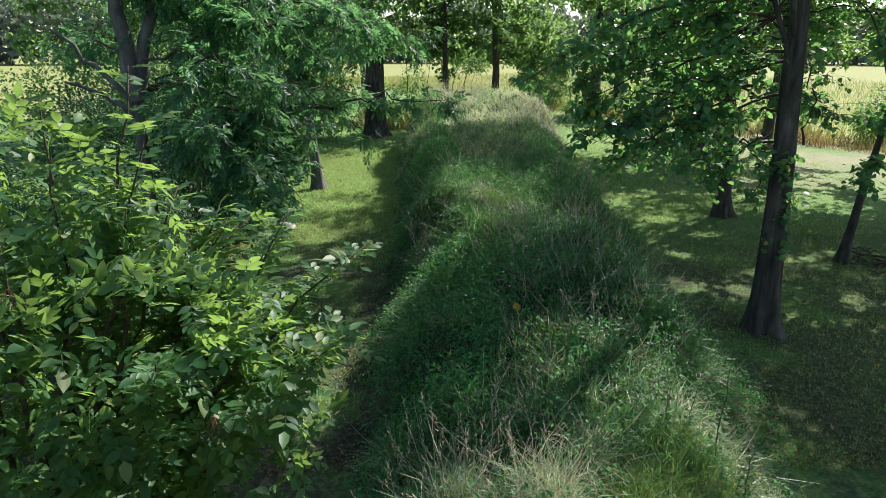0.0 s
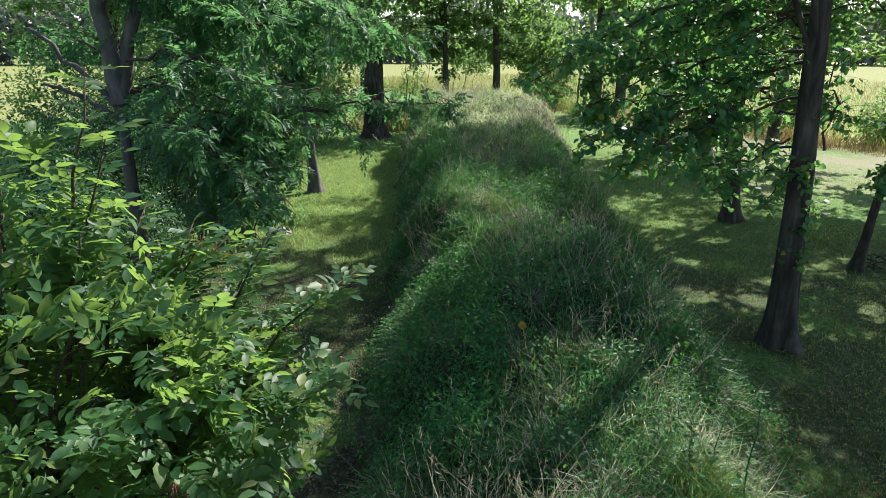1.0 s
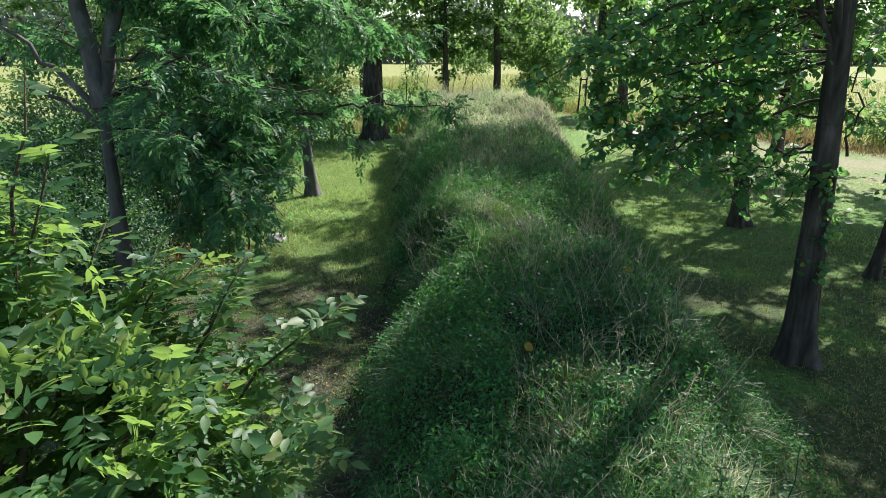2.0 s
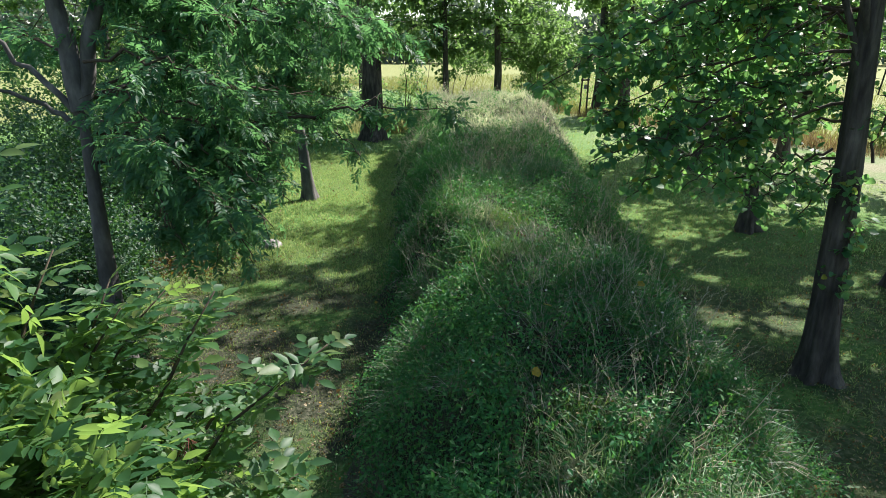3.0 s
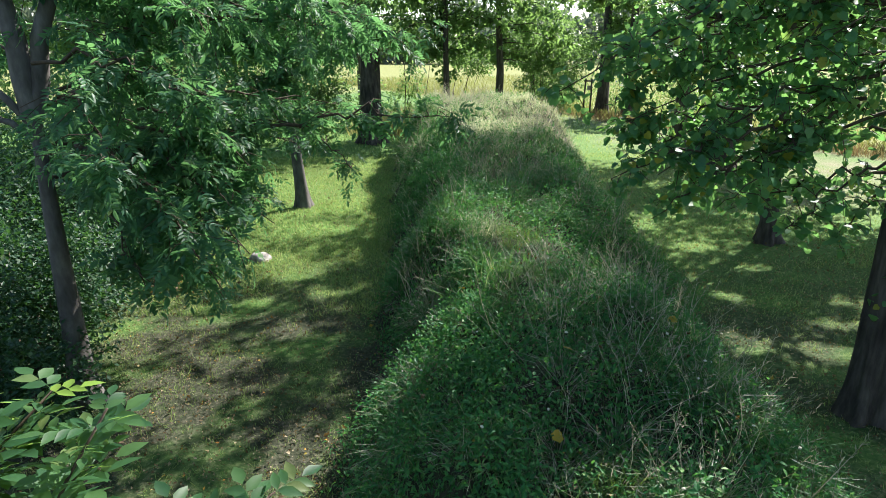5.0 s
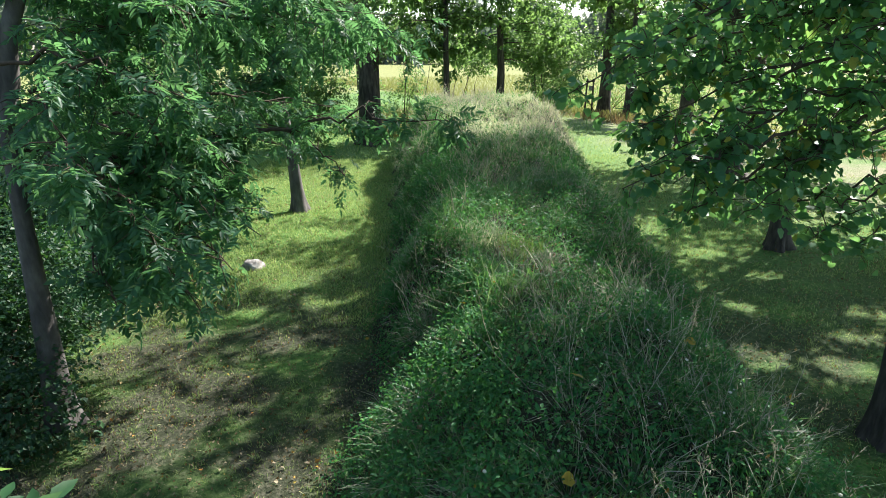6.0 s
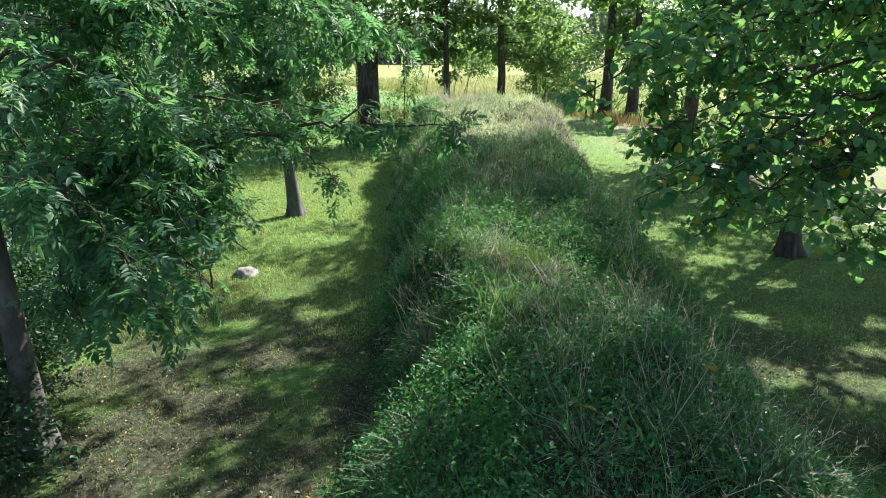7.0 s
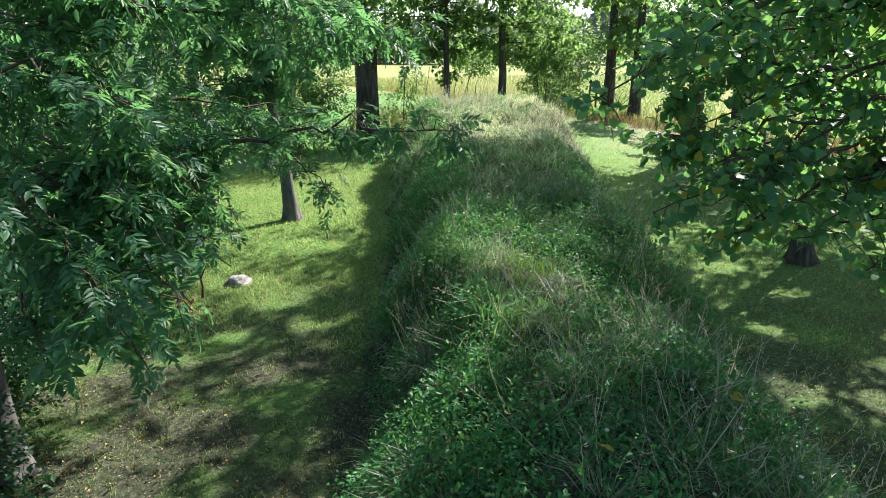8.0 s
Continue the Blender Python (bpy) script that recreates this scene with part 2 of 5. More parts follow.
def frames_for(along, normal):
    """Turns whose y is the leaf's axis and z its upper side."""
    y = unit(along)
    x = unit(np.cross(y, normal))
    z = np.cross(x, y)
    return np.stack([x, y, z], axis=-1)


def upright(rng, n, lean=0.3):
    """Turns for blades: z up with a random lean, x and y about it."""
    a = rng.uniform(0, 2 * math.pi, n)
    z = unit(np.stack([rng.normal(0, lean, n), rng.normal(0, lean, n), np.ones(n)], -1))
    h = np.stack([np.cos(a), np.sin(a), np.zeros(n)], -1)
    x = unit(h - z * np.sum(h * z, -1, keepdims=True))
    return np.stack([x, np.cross(z, x), z], axis=-1)


def tube(points, radii, sides=8, rough=0.0, seed=0):
    pts, radii = np.asarray(points, float), np.asarray(radii, float)
    rng = np.random.default_rng(seed)
    tang = unit(np.gradient(pts, axis=0))
    ref = np.where(np.abs(tang[:, 2:3]) > 0.9, np.array([[1.0, 0, 0]]), np.array([[0, 0, 1.0]]))
    a = unit(np.cross(tang, ref))
    b = np.cross(tang, a)
    th = np.linspace(0, 2 * math.pi, sides, endpoint=False)
    rr = radii[:, None] * (1 + rough * rng.normal(0, 1, (len(pts), sides)))
    ring = pts[:, None, :] + rr[..., None] * (np.cos(th)[None, :, None] * a[:, None, :] + np.sin(th)[None, :, None] * b[:, None, :])
    v = np.concatenate([ring.reshape(-1, 3), pts[-1:]])
    tris = []
    for i in range(len(pts) - 1):
        for j in range(sides):
            p, q = i * sides + j, i * sides + (j + 1) % sides
            tris += [(p, q, q + sides), (p, q + sides, p + sides)]
    top, last = (len(pts) - 1) * sides, len(v) - 1
    tris += [(top + j, top + (j + 1) % sides, last) for j in range(sides)]
    return v, np.array(tris)


def bend(a, b, n, sag=0.0, wobble=0.0, seed=0):
    """A line from a to b in n points that sags in the middle and wobbles."""
    rng = np.random.default_rng(seed)
    s = np.linspace(0, 1, n)[:, None]
    p = np.asarray(a, float) * (1 - s) + np.asarray(b, float) * s
    p[:, 2] -= sag * np.sin(s[:, 0] * math.pi)
    w = rng.normal(0, wobble, (n, 3)) * np.sin(s * math.pi)
    return p + w


# leaf shapes, one unit long along y
def leaflet_shape(width, fold=0.22, droop=0.12):
    prof = [(0.0, 0.02), (0.25, 0.8), (0.5, 1.0), (0.8, 0.5), (1.0, 0.0)]
    v, t = [], []
    for y, w in prof:
        x, z = 0.5 * width * w, -droop * y * y
        v += [(-x, y, z + fold * x), (0, y, z), (x, y, z + fold * x)]
    for i in range(len(prof) - 1):
        a = 3 * i
        for c in (0, 1):
            t += [(a + c, a + c + 1, a + c + 4), (a + c, a + c + 4, a + c + 3)]
    return np.array(v), np.array(t)


def small_leaf(width):
    return (np.array([(0, 0, 0), (width / 2, 0.45, 0.07), (0, 1, -0.08), (-width / 2, 0.45, 0.07)]),
            np.array([(0, 1, 2), (0, 2, 3)]))


def round_leaf():
    """A broad, heart-shaped leaf with a stalk and a few coarse teeth."""
    edge = [(0.06, 0.0), (0.30, -0.04), (0.40, 0.16), (0.52, 0.36), (0.38, 0.56), (0.27, 0.84), (0.0, 1.03)]
    v, t = [(0, 0.0, 0), (0, 0.35, -0.02), (0, 0.7, -0.06)], []
    for s in (1, -1):
        b = len(v)
        v += [(s * x, y, 0.16 * x - 0.10 * y * y) for x, y in edge]
        fan = [(0, b, b + 1), (0, b + 1, b + 2), (0, b + 2, 1), (1, b + 2, b + 3), (1, b + 3, b + 4), (1, b + 4, 2), (2, b + 4, b + 5), (2, b + 5, b + 6)]
        t += [f if s > 0 else f[::-1] for f in fan]
    b = len(v)
    v += [(-0.012, 0, 0), (0.012, 0, 0), (0, -0.42, 0.06)]
    t += [(b, b + 2, b + 1)]
    return np.array(v, float), np.array(t)


def four_sided(width):
    w = width / 2
    return (np.array([(0, 0, 0), (w * 0.9, 0.3, 0.05), (w * 0.75, 0.65, 0.0), (0, 1, -0.12), (-w * 0.75, 0.65, 0.0), (-w * 0.9, 0.3, 0.05), (0, 0.5, -0.03)]),
            np.array([(0, 1, 6), (1, 2, 6), (2, 3, 6), (3, 4, 6), (4, 5, 6), (5, 0, 6)]))


def pinnate(pairs, width, length, spread, seed=0, droop=0.5, fine=2):
    """A feathered leaf: a rachis with pairs of leaflets and one at the tip, one unit long along y."""
    rng = np.random.default_rng(seed)
    one = leaflet_shape(width, 0.25, 0.15) if fine == 2 else four_sided(width) if fine else small_leaf(width)
    blocks = []

    def at(s):
        return np.array([0, s * (1 - length * 0.6), -droop * 0.3 * s * s])
    for i in range(pairs):
        s = 0.28 + 0.66 * i / max(1, pairs - 0.3)
        for side in (-1, 1):
            ang = radians(spread + rng.uniform(-8, 8))
            d = np.array([[side * math.sin(ang), math.cos(ang), rng.uniform(-0.25, 0.05)]])
            r = frames_for(d, np.array([[rng.uniform(-.15, .15), 0, 1.0]]))
            blocks.append(scattered(one, at(s)[None], r, np.array([length * rng.uniform(0.85, 1.05)])))
    blocks.append(scattered(one, at(1.0)[None], frames_for(np.array([[0, 1, -0.3]]), np.array([[0, 0.2, 1.0]])), np.array([length * 1.1])))
    w = 0.008
    blocks.append((np.array([(-w, 0, 0), (w, 0, 0), *(at(0.6) + (w, 0, 0),), *(at(0.6) - (w, 0, 0),), at(1.0)]), np.array([(0, 1, 2), (0, 2, 3), (3, 2, 4)])))
    return joined(blocks)


def blade_shape(width=0.02, curve=0.35):
    v = [(-width / 2, 0, 0), (width / 2, 0, 0), (width * 0.42, curve * 0.3, 0.55), (-width * 0.42, curve * 0.3, 0.55), (0, curve, 1 - 0.25 * curve)]
    return np.array(v), np.array([(0, 1, 2), (0, 2, 3), (3, 2, 4)])


def short_blade(width=0.1, curve=0.5):
    return (np.array([(-width / 2, 0, 0), (width / 2, 0, 0), (width * 0.25, curve * 0.6, 0.75), (0, curve, 0.95)]), np.array([(0, 1, 2), (0, 2, 3)]))


def seed_stem():
    """A dry grass stalk with a nodding, loose seed head."""
    blocks = [blade_shape(0.007, 0.18)]
    rng = np.random.default_rng(5)
    for i in range(7):
        s = 0.74 + 0.035 * i
        a = rng.uniform(0, 6.28)
        base = np.array([0, 0.18 * s * s, s - 0.045 * s])
        d = np.array([[math.cos(a) * .6, math.sin(a) * .6, 0.9]])
        blocks.append(scattered(small_leaf(0.12), base[None], frames_for(d, np.array([[-math.sin(a), math.cos(a), 0.1]])), np.array([0.06])))
    return joined(blocks)


ASH_LEAF, ELDER_LEAF = pinnate(4, 0.38, 0.36, 58, 1, 0.5, 1), pinnate(2, 0.52, 0.52, 60, 2, 0.6)
ASH_FAR = pinnate(4, 0.44, 0.36, 60, 1, 0.5, 0)
ELDER_LEAF_B = pinnate(3, 0.44, 0.48, 62, 7, 0.8)
ELDER_PLAIN = pinnate(2, 0.56, 0.54, 62, 2, 0.7, 1)
FAR_LIME = (np.array([(0, 0, 0), (0.42, 0.25, 0.06), (0.3, 0.7, 0.0), (0, 1, -0.1), (-0.3, 0.7, 0.0), (-0.42, 0.25, 0.06)]), np.array([(0, 1, 2), (0, 2, 3), (0, 3, 4), (0, 4, 5)]))
LIME_LEAF, TINY_LEAF, CLUMP_LEAF = round_leaf(), small_leaf(0.62), small_leaf(0.7)


# ---------------------------------------------------------------- ground and mound
def height_noise(x, y, f, seed=0.0):
    return noise.noise(Vector((x * f, y * f, seed)))


def smooth(a):
    a = np.clip(a, 0, 1)
    return a * a * (3 - 2 * a)


CREST_Y = [-8, 0, 4, 6, 9, 12, 15, 18, 21, 24, 26.5, 29]
CREST_Z = [0.9, 1.05, 1.15, 1.3, 1.3, 1.4, 1.55, 1.8, 2.1, 2.15, 1.6, 0.0]
LEFT_X = [-0.9, -0.9, -0.9, -0.9, -0.95, -1.05, -1.22, -1.42, -1.6, -1.7, -1.4, -0.5]
RIGHT_X = [3.2, 3.2, 3.3, 3.4, 3.65, 3.9, 4.1, 4.3, 4.6, 4.6, 4.0, 2.5]


def mound_height(x, y):
    x, y = np.asarray(x, float), np.asarray(y, float)
    h, lx, rx = np.interp(y, CREST_Y, CREST_Z), np.interp(y, CREST_Y, LEFT_X), np.interp(y, CREST_Y, RIGHT_X)
    lx = lx + 0.12 * np.sin(1.7 * y + 0.4) + 0.07 * np.sin(4.3 * y)
    rx = rx + 0.18 * np.sin(1.3 * y) + 0.08 * np.sin(3.7 * y + 1)
    up = smooth((x - lx) / 1.25) ** 0.8
    down = smooth((rx - x) / np.interp(y, [6, 16], [1.95, 1.8])) ** 0.85
    lump = 0.09 * np.sin(1.9 * x + 0.7 * y) + 0.08 * np.sin(1.3 * y - 0.9 * x + 1.0) + 0.05 * np.sin(3.1 * x - 2.3 * y) + 0.10 * np.sin(4.6 * x + 1.9 * y) * np.sin(3.7 * y - 2.9 * x) + 0.05 * np.sin(9.1 * x - 3 * y) * np.sin(8.3 * y + 2 * x)
    return np.maximum((h + lump) * up * down, 0.0)


def ground_height(x, y):
    return 0.05 * np.sin(0.35 * x + 0.5) * np.sin(0.28 * y) * np.clip(1 - np.hypot(x, y - 10) / 60, 0, 1)


def grid(xs, ys, zfun):
    X, Y = np.meshgrid(xs, ys)
    v = np.stack([X.ravel(), Y.ravel(), zfun(X.ravel(), Y.ravel())], -1)
    w = len(xs)
    i = np.arange(len(ys) - 1)[:, None] * w + np.arange(w - 1)[None]
    i = i.ravel()
    return v, np.concatenate([np.stack([i, i + 1, i + 1 + w], -1), np.stack([i, i + 1 + w, i + w], -1)])


spread = np.concatenate([-np.geomspace(2500, 32, 14), np.linspace(-30, 30, 81), np.geomspace(32, 2500, 14)])
gv, gt = grid(spread, spread + 12, ground_height)
ground = tagged(new("ground", mesh_of("ground", gv, gt, M_GROUND, True)), "mown grass with bare earth, ripe field beyond", "ground", kind="structure")
mv, mt = grid(np.linspace(-2.6, 5.2, 105), np.linspace(-8, 29.5, 330), lambda x, y: mound_height(x, y) - 0.06 + 0.03 * np.sin(7 * x + 3 * np.sin(5 * y)) * np.clip(mound_height(x, y), 0, 1))
mound = tagged(new("mound", mesh_of("mound", mv, mt, M_SOIL, True)), "long earthen mound overgrown with tall grass", "earth mound", kind="structure")

# ---------------------------------------------------------------- where the sun comes through the canopy: x, y, half sizes on level ground, share left open
GAPS = [(-3.4, 0.6, 2.3, 1.7, 1), (-0.25, 1.75, 1.1, 0.6, 1), (1.4, 3.0, 1.0, 0.55, 1), (0.05, 3.55, 0.55, 0.42, 1), (-0.4, 8.6, 0.9, 0.7, 1), (-1.5, 6.1, 0.42, 1.0, 1), (-0.85, 6.7, 0.4, 0.35, 1), (-0.2, 7.1, 0.35, 0.25, 1), (0.5, 7.6, 0.5, 0.3, 1),
        (-2.9, 18.2, 1.7, 2.3, 1), (-2.85, 14.5, 0.9, 0.35, 1), (-3.5, 12.35, 0.45, 0.4, 1), (-2.75, 11.8, 0.6, 0.5, 1), (0.2, 20.0, 3.2, 4.6, 1), (10.4, 19.4, 2.8, 2.8, 1), (14.0, 26.0, 5.0, 6.0, 0.7),
        (6.2, 16.2, 2.2, 0.7, 1), (3.95, 9.0, 0.35, 0.35, 1), (4.35, 11.4, 0.3, 0.25, 1), (5.0, 13.3, 0.5, 0.3, 1), (4.5, 15.0, 0.4, 0.4, 1), (5.9, 19.5, 0.9, 3.2, 0.8), (4.9, 8.8, 0.35, 0.4, 1), (-4.1, 8.8, 0.45, 0.22, 1), (-3.5, 8.2, 0.5, 0.17, 1), (-2.85, 8.65, 0.4, 0.16, 1), (-2.8, 7.95, 0.5, 0.17, 1), (-4.2, 11.0, 0.5, 0.4, 1),
        (4.2, 33.0, 9.0, 9.0, 1), (6.5, 10.5, 0.5, 0.35, 1), (-6.5, 14.0, 0.7, 0.7, 1),
        (-3.6, 9.7, 0.5, 0.22, 1), (-2.1, 9.4, 0.3, 0.25, 1), (-2.9, 10.5, 0.32, 0.2, 1), (-3.6, 7.6, 0.5, 0.2, 1), (-2.8, 7.35, 0.5, 0.2, 1), (-1.9, 10.8, 0.35, 0.22, 1),
        (5.6, 9.6, 0.35, 0.25, 1), (5.2, 7.7, 0.4, 0.2, 1), (4.5, 10.7, 0.3, 0.25, 1), (6.4, 8.5, 0.3, 0.25, 1), (5.5, 12.0, 0.4, 0.25, 1),
        (0.2, 4.9, 1.7, 1.2, 0.85), (0.9, 11.0, 2.0, 2.2, 0.35), (-5.0, 5.2, 2.4, 1.4, 0.85), (1.6, 5.3, 1.8, 1.3, 0.93)]


def lit(p, grow=1.0, least=0.0):
    """True where a leaf at p would shade one of the gaps (those open to at least that share)."""
    gx, gy = p[:, 0] - p[:, 2] * KSUN * SX, p[:, 1] - p[:, 2] * KSUN * SY
    out = np.zeros(len(p), bool)
    chance = np.random.default_rng(len(p)).random(len(p))
    for x, y, a, c, share in (g for g in GAPS if g[4] >= least):
        out |= (((gx - x) / (a * grow)) ** 2 + ((gy - y) / (c * grow)) ** 2 < 1) & (chance < share)
    return out


# ---------------------------------------------------------------- trees
def trunk_mesh(name, path, radius, material, seed, sides=20, flare=1.7, top=0.35, ridge=0.0):
    pts = np.asarray(path, float)
    s = np.linspace(0, 1, 40)
    seg = np.linspace(0, 1, len(pts))
    line = np.stack([np.interp(s, seg, pts[:, k]) for k in range(3)], -1)
    z = line[:, 2] - line[0, 2]
    r = radius * (1 - (1 - top) * s) * (1 + (flare - 1) * np.exp(-np.maximum(z, 0) / 0.28))
    v, t = tube(line, r, sides, 0.0, seed)
    rng = np.random.default_rng(seed)
    ph = rng.uniform(0, 6.28, 5)
    c = np.repeat(line, sides, 0)
    d = v[:-1] - c
    ang = np.arctan2(d[:, 1], d[:, 0])
    zz = np.repeat(z, sides)
    foot = np.exp(-np.maximum(zz, 0) / 0.35)
    k = 1 + 0.03 * np.sin(7 * ang + ph[0] + 0.8 * zz) + 0.02 * np.sin(11 * ang + ph[1] - 1.7 * zz) + 0.03 * np.sin(3 * ang + ph[2] + 2.1 * zz) + ridge * (0.030 * np.sin(17 * ang + 1.5 * np.sin(2.3 * zz + ph[0])) + 0.016 * np.sin(29 * ang - 2.0 * np.sin(3.7 * zz + ph[1]))) + foot * (0.20 * np.sin(5 * ang + ph[3]) + 0.12 * np.sin(3 * ang + ph[4]))
    v[:-1] = c + d * k[:, None]
    return mesh_of(name, v, t, material, True)


def leaves_round(rng, centres, per, radius, flat=0.7):
    """Leaf places, axes and upper sides in tufts about the centres."""
    c = np.repeat(centres, per, 0)
    off = rng.normal(0, 1, (len(c), 3)) * np.array([radius, radius, radius * flat]) * 0.6
    away = unit(off + np.array([0, 0, -0.15]) * radius)
    axis = unit(away + rng.normal(0, 0.55, away.shape) + np.array([0, 0, -0.35]))
    up = unit(np.array([0, 0, 1.0]) + rng.normal(0, 0.45, away.shape))
    return c + off, axis, up


def add_tree(name, label, path, radius, material, seed, leaf, leaf_material, leaf_size, low=(), crown=None, forks=(), flare=1.7, group="", per=36, tuft=0.55, limbs=True, singles=None, cull=0.0):
    """A tree: trunk, each limb, leaves on low boughs, and a crown that is open where the sun comes through.
    low: boughs (start, end, sag, tufts, tuft radius, leaves a tuft); crown: centre, radii, number of tufts."""
    rng = np.random.default_rng(seed)
    base = np.asarray(path[0], float)
    tree = tagged(new(name), label, "tree", group)
    tree.location = base
    local = np.asarray(path, float) - base
    ridged = material is M_BARK
    part("trunk", trunk_mesh("trunk", local, radius, material, seed, 64 if 2 < base[1] < 17 and ridged else 20, flare, ridge=1.0 if ridged else 0.0), tree)
    for i, (a, b, r) in enumerate(forks):
        line = bend(np.array(a) - base, np.array(b) - base, 9, -0.05, 0.03, seed + i)
        part("limb", mesh_of("limb", *tube(line, np.linspace(r, r * 0.45, 9), 10, 0.03, seed + i), material, True), tree)
    blocks = []
    for i, (a, b, sag, tufts, rad, count) in enumerate(low):
        a, b = np.array(a) - base, np.array(b) - base
        line = bend(a, b, 12, sag, 0.05, seed + 40 + i)
        length = np.linalg.norm(b - a)
        woods = [tube(line, np.linspace(0.009 + 0.006 * length, 0.004, 12), 6, 0.04, i)]
        s = rng.uniform(0.12, 1.0, tufts) ** 0.8
        on = np.stack([np.interp(s, np.linspace(0, 1, 12), line[:, k]) for k in range(3)], -1)
        out = unit(rng.normal(0, 1, (tufts, 3)) * np.array([1, 1, 0.55]) + np.array([0, 0, -0.25]))
        tips = on + out * rng.uniform(0.25, 1.0, (tufts, 1)) * rad
        for q in range(tufts):
            if base[1] < 24:
                woods.append(tube(bend(on[q], tips[q], 3, -0.05, 0.02, q), np.linspace(0.006, 0.003, 3), 3))
        part("bough", mesh_of("bough", *joined(woods), M_TWIG, True), tree)
        s2 = rng.uniform(0.1, 1.0, (tufts * count, 1))
        q = np.repeat(np.arange(tufts), count)
        p = on[q] * (1 - s2) + tips[q] * s2 + rng.normal(0, 0.05, (len(q), 3))
        d = unit(tips - on)[q]
        axis = unit(d * 0.6 + rng.normal(0, 0.6, d.shape) + np.array([0, 0, -0.45]))
        up = unit(np.array([0, 0, 1.0]) + rng.normal(0, 0.4, d.shape))
        rot, size = frames_for(axis, up), leaf_size * rng.uniform(0.65, 1.2, len(q))
        ok = ~lit(p + base, cull, 1.0) if cull else np.ones(len(p), bool)
        blocks.append((p[ok], rot[ok], size[ok]))
    if blocks:
        p, rot, size = (np.concatenate([blk[k] for blk in blocks]) for k in range(3))
        rest = np.ones(len(p), bool)
        if singles:
            rest[np.argsort(np.linalg.norm(p + base - np.array(singles[1]), axis=1))[:singles[0]]] = False
            one = mesh_of("leaf", *leaf, leaf_material, True)
            for q in np.nonzero(~rest)[0]:
                part("leaf", one, tree).matrix_local = Matrix.LocRotScale(Vector(p[q]), Matrix(rot[q].tolist()).to_quaternion(), Vector((size[q],) * 3))
        part("foliage", mesh_of("foliage", *scattered(leaf, p[rest], rot[rest], size[rest]), leaf_material, True), tree, kind="stuff")
    if crown:
        centre, radii, count = crown
        c = rng.normal(0, 1, (count, 3))
        c = unit(c) * (rng.uniform(0.35, 1.0, (count, 1)) ** 0.6) * np.asarray(radii) + np.asarray(centre)
        keep = ~lit(c, 1.12)
        c = c[keep] - base
        for q in range(0, len(c) if limbs else 0, 16):
            k = rng.uniform(0.5, 0.95)
            a = np.array([np.interp(k, np.linspace(0, 1, len(local)), local[:, j]) for j in range(3)])
            a[2] = min(a[2], max(c[q][2] - 0.5, 3.5))
            part("limb", mesh_of("limb", *tube(bend(a, c[q], 7, -0.15, 0.08, q), np.linspace(radius * 0.2, 0.012, 7), 6), material, True), tree)
        p, axis, up = leaves_round(rng, c, per, tuft)
        ok = ~lit(p + base, 1.08, 1.0)
        p, axis, up = p[ok], axis[ok], up[ok]
        part("crown", mesh_of("crown", *scattered(CLUMP_LEAF, p, frames_for(axis, up), leaf_size_crown(rng, len(p))), M_FAR), tree, kind="stuff")
    return tree


def leaf_size_crown(rng, n):
    return rng.uniform(0.13, 0.24, n)


def more_boughs(seed, n, axis_xy, z_from, xs, ys, floor, z_top, tufts, rad, count):
    """Boughs from a trunk to random ends above the line floor (x, z)."""
    rng, out = np.random.default_rng(seed), []
    fx, fz = zip(*floor)
    while len(out) < n:
        x, y, z = rng.uniform(*xs), rng.uniform(*ys), rng.uniform(1.0, z_top)
        if z > np.interp(x, fx, fz) + rad * 0.55:
            a = np.array([axis_xy[0], axis_xy[1], np.clip(z + rng.uniform(0.1, 0.8), *z_from)])
            e = np.array([x, y, z])
            s = rng.uniform(0.0, 0.25)
            out.append((tuple(a * (1 - s) + e * s), (x, y, z), -rng.uniform(0.05, 0.3), tufts, rad, count))
    return out


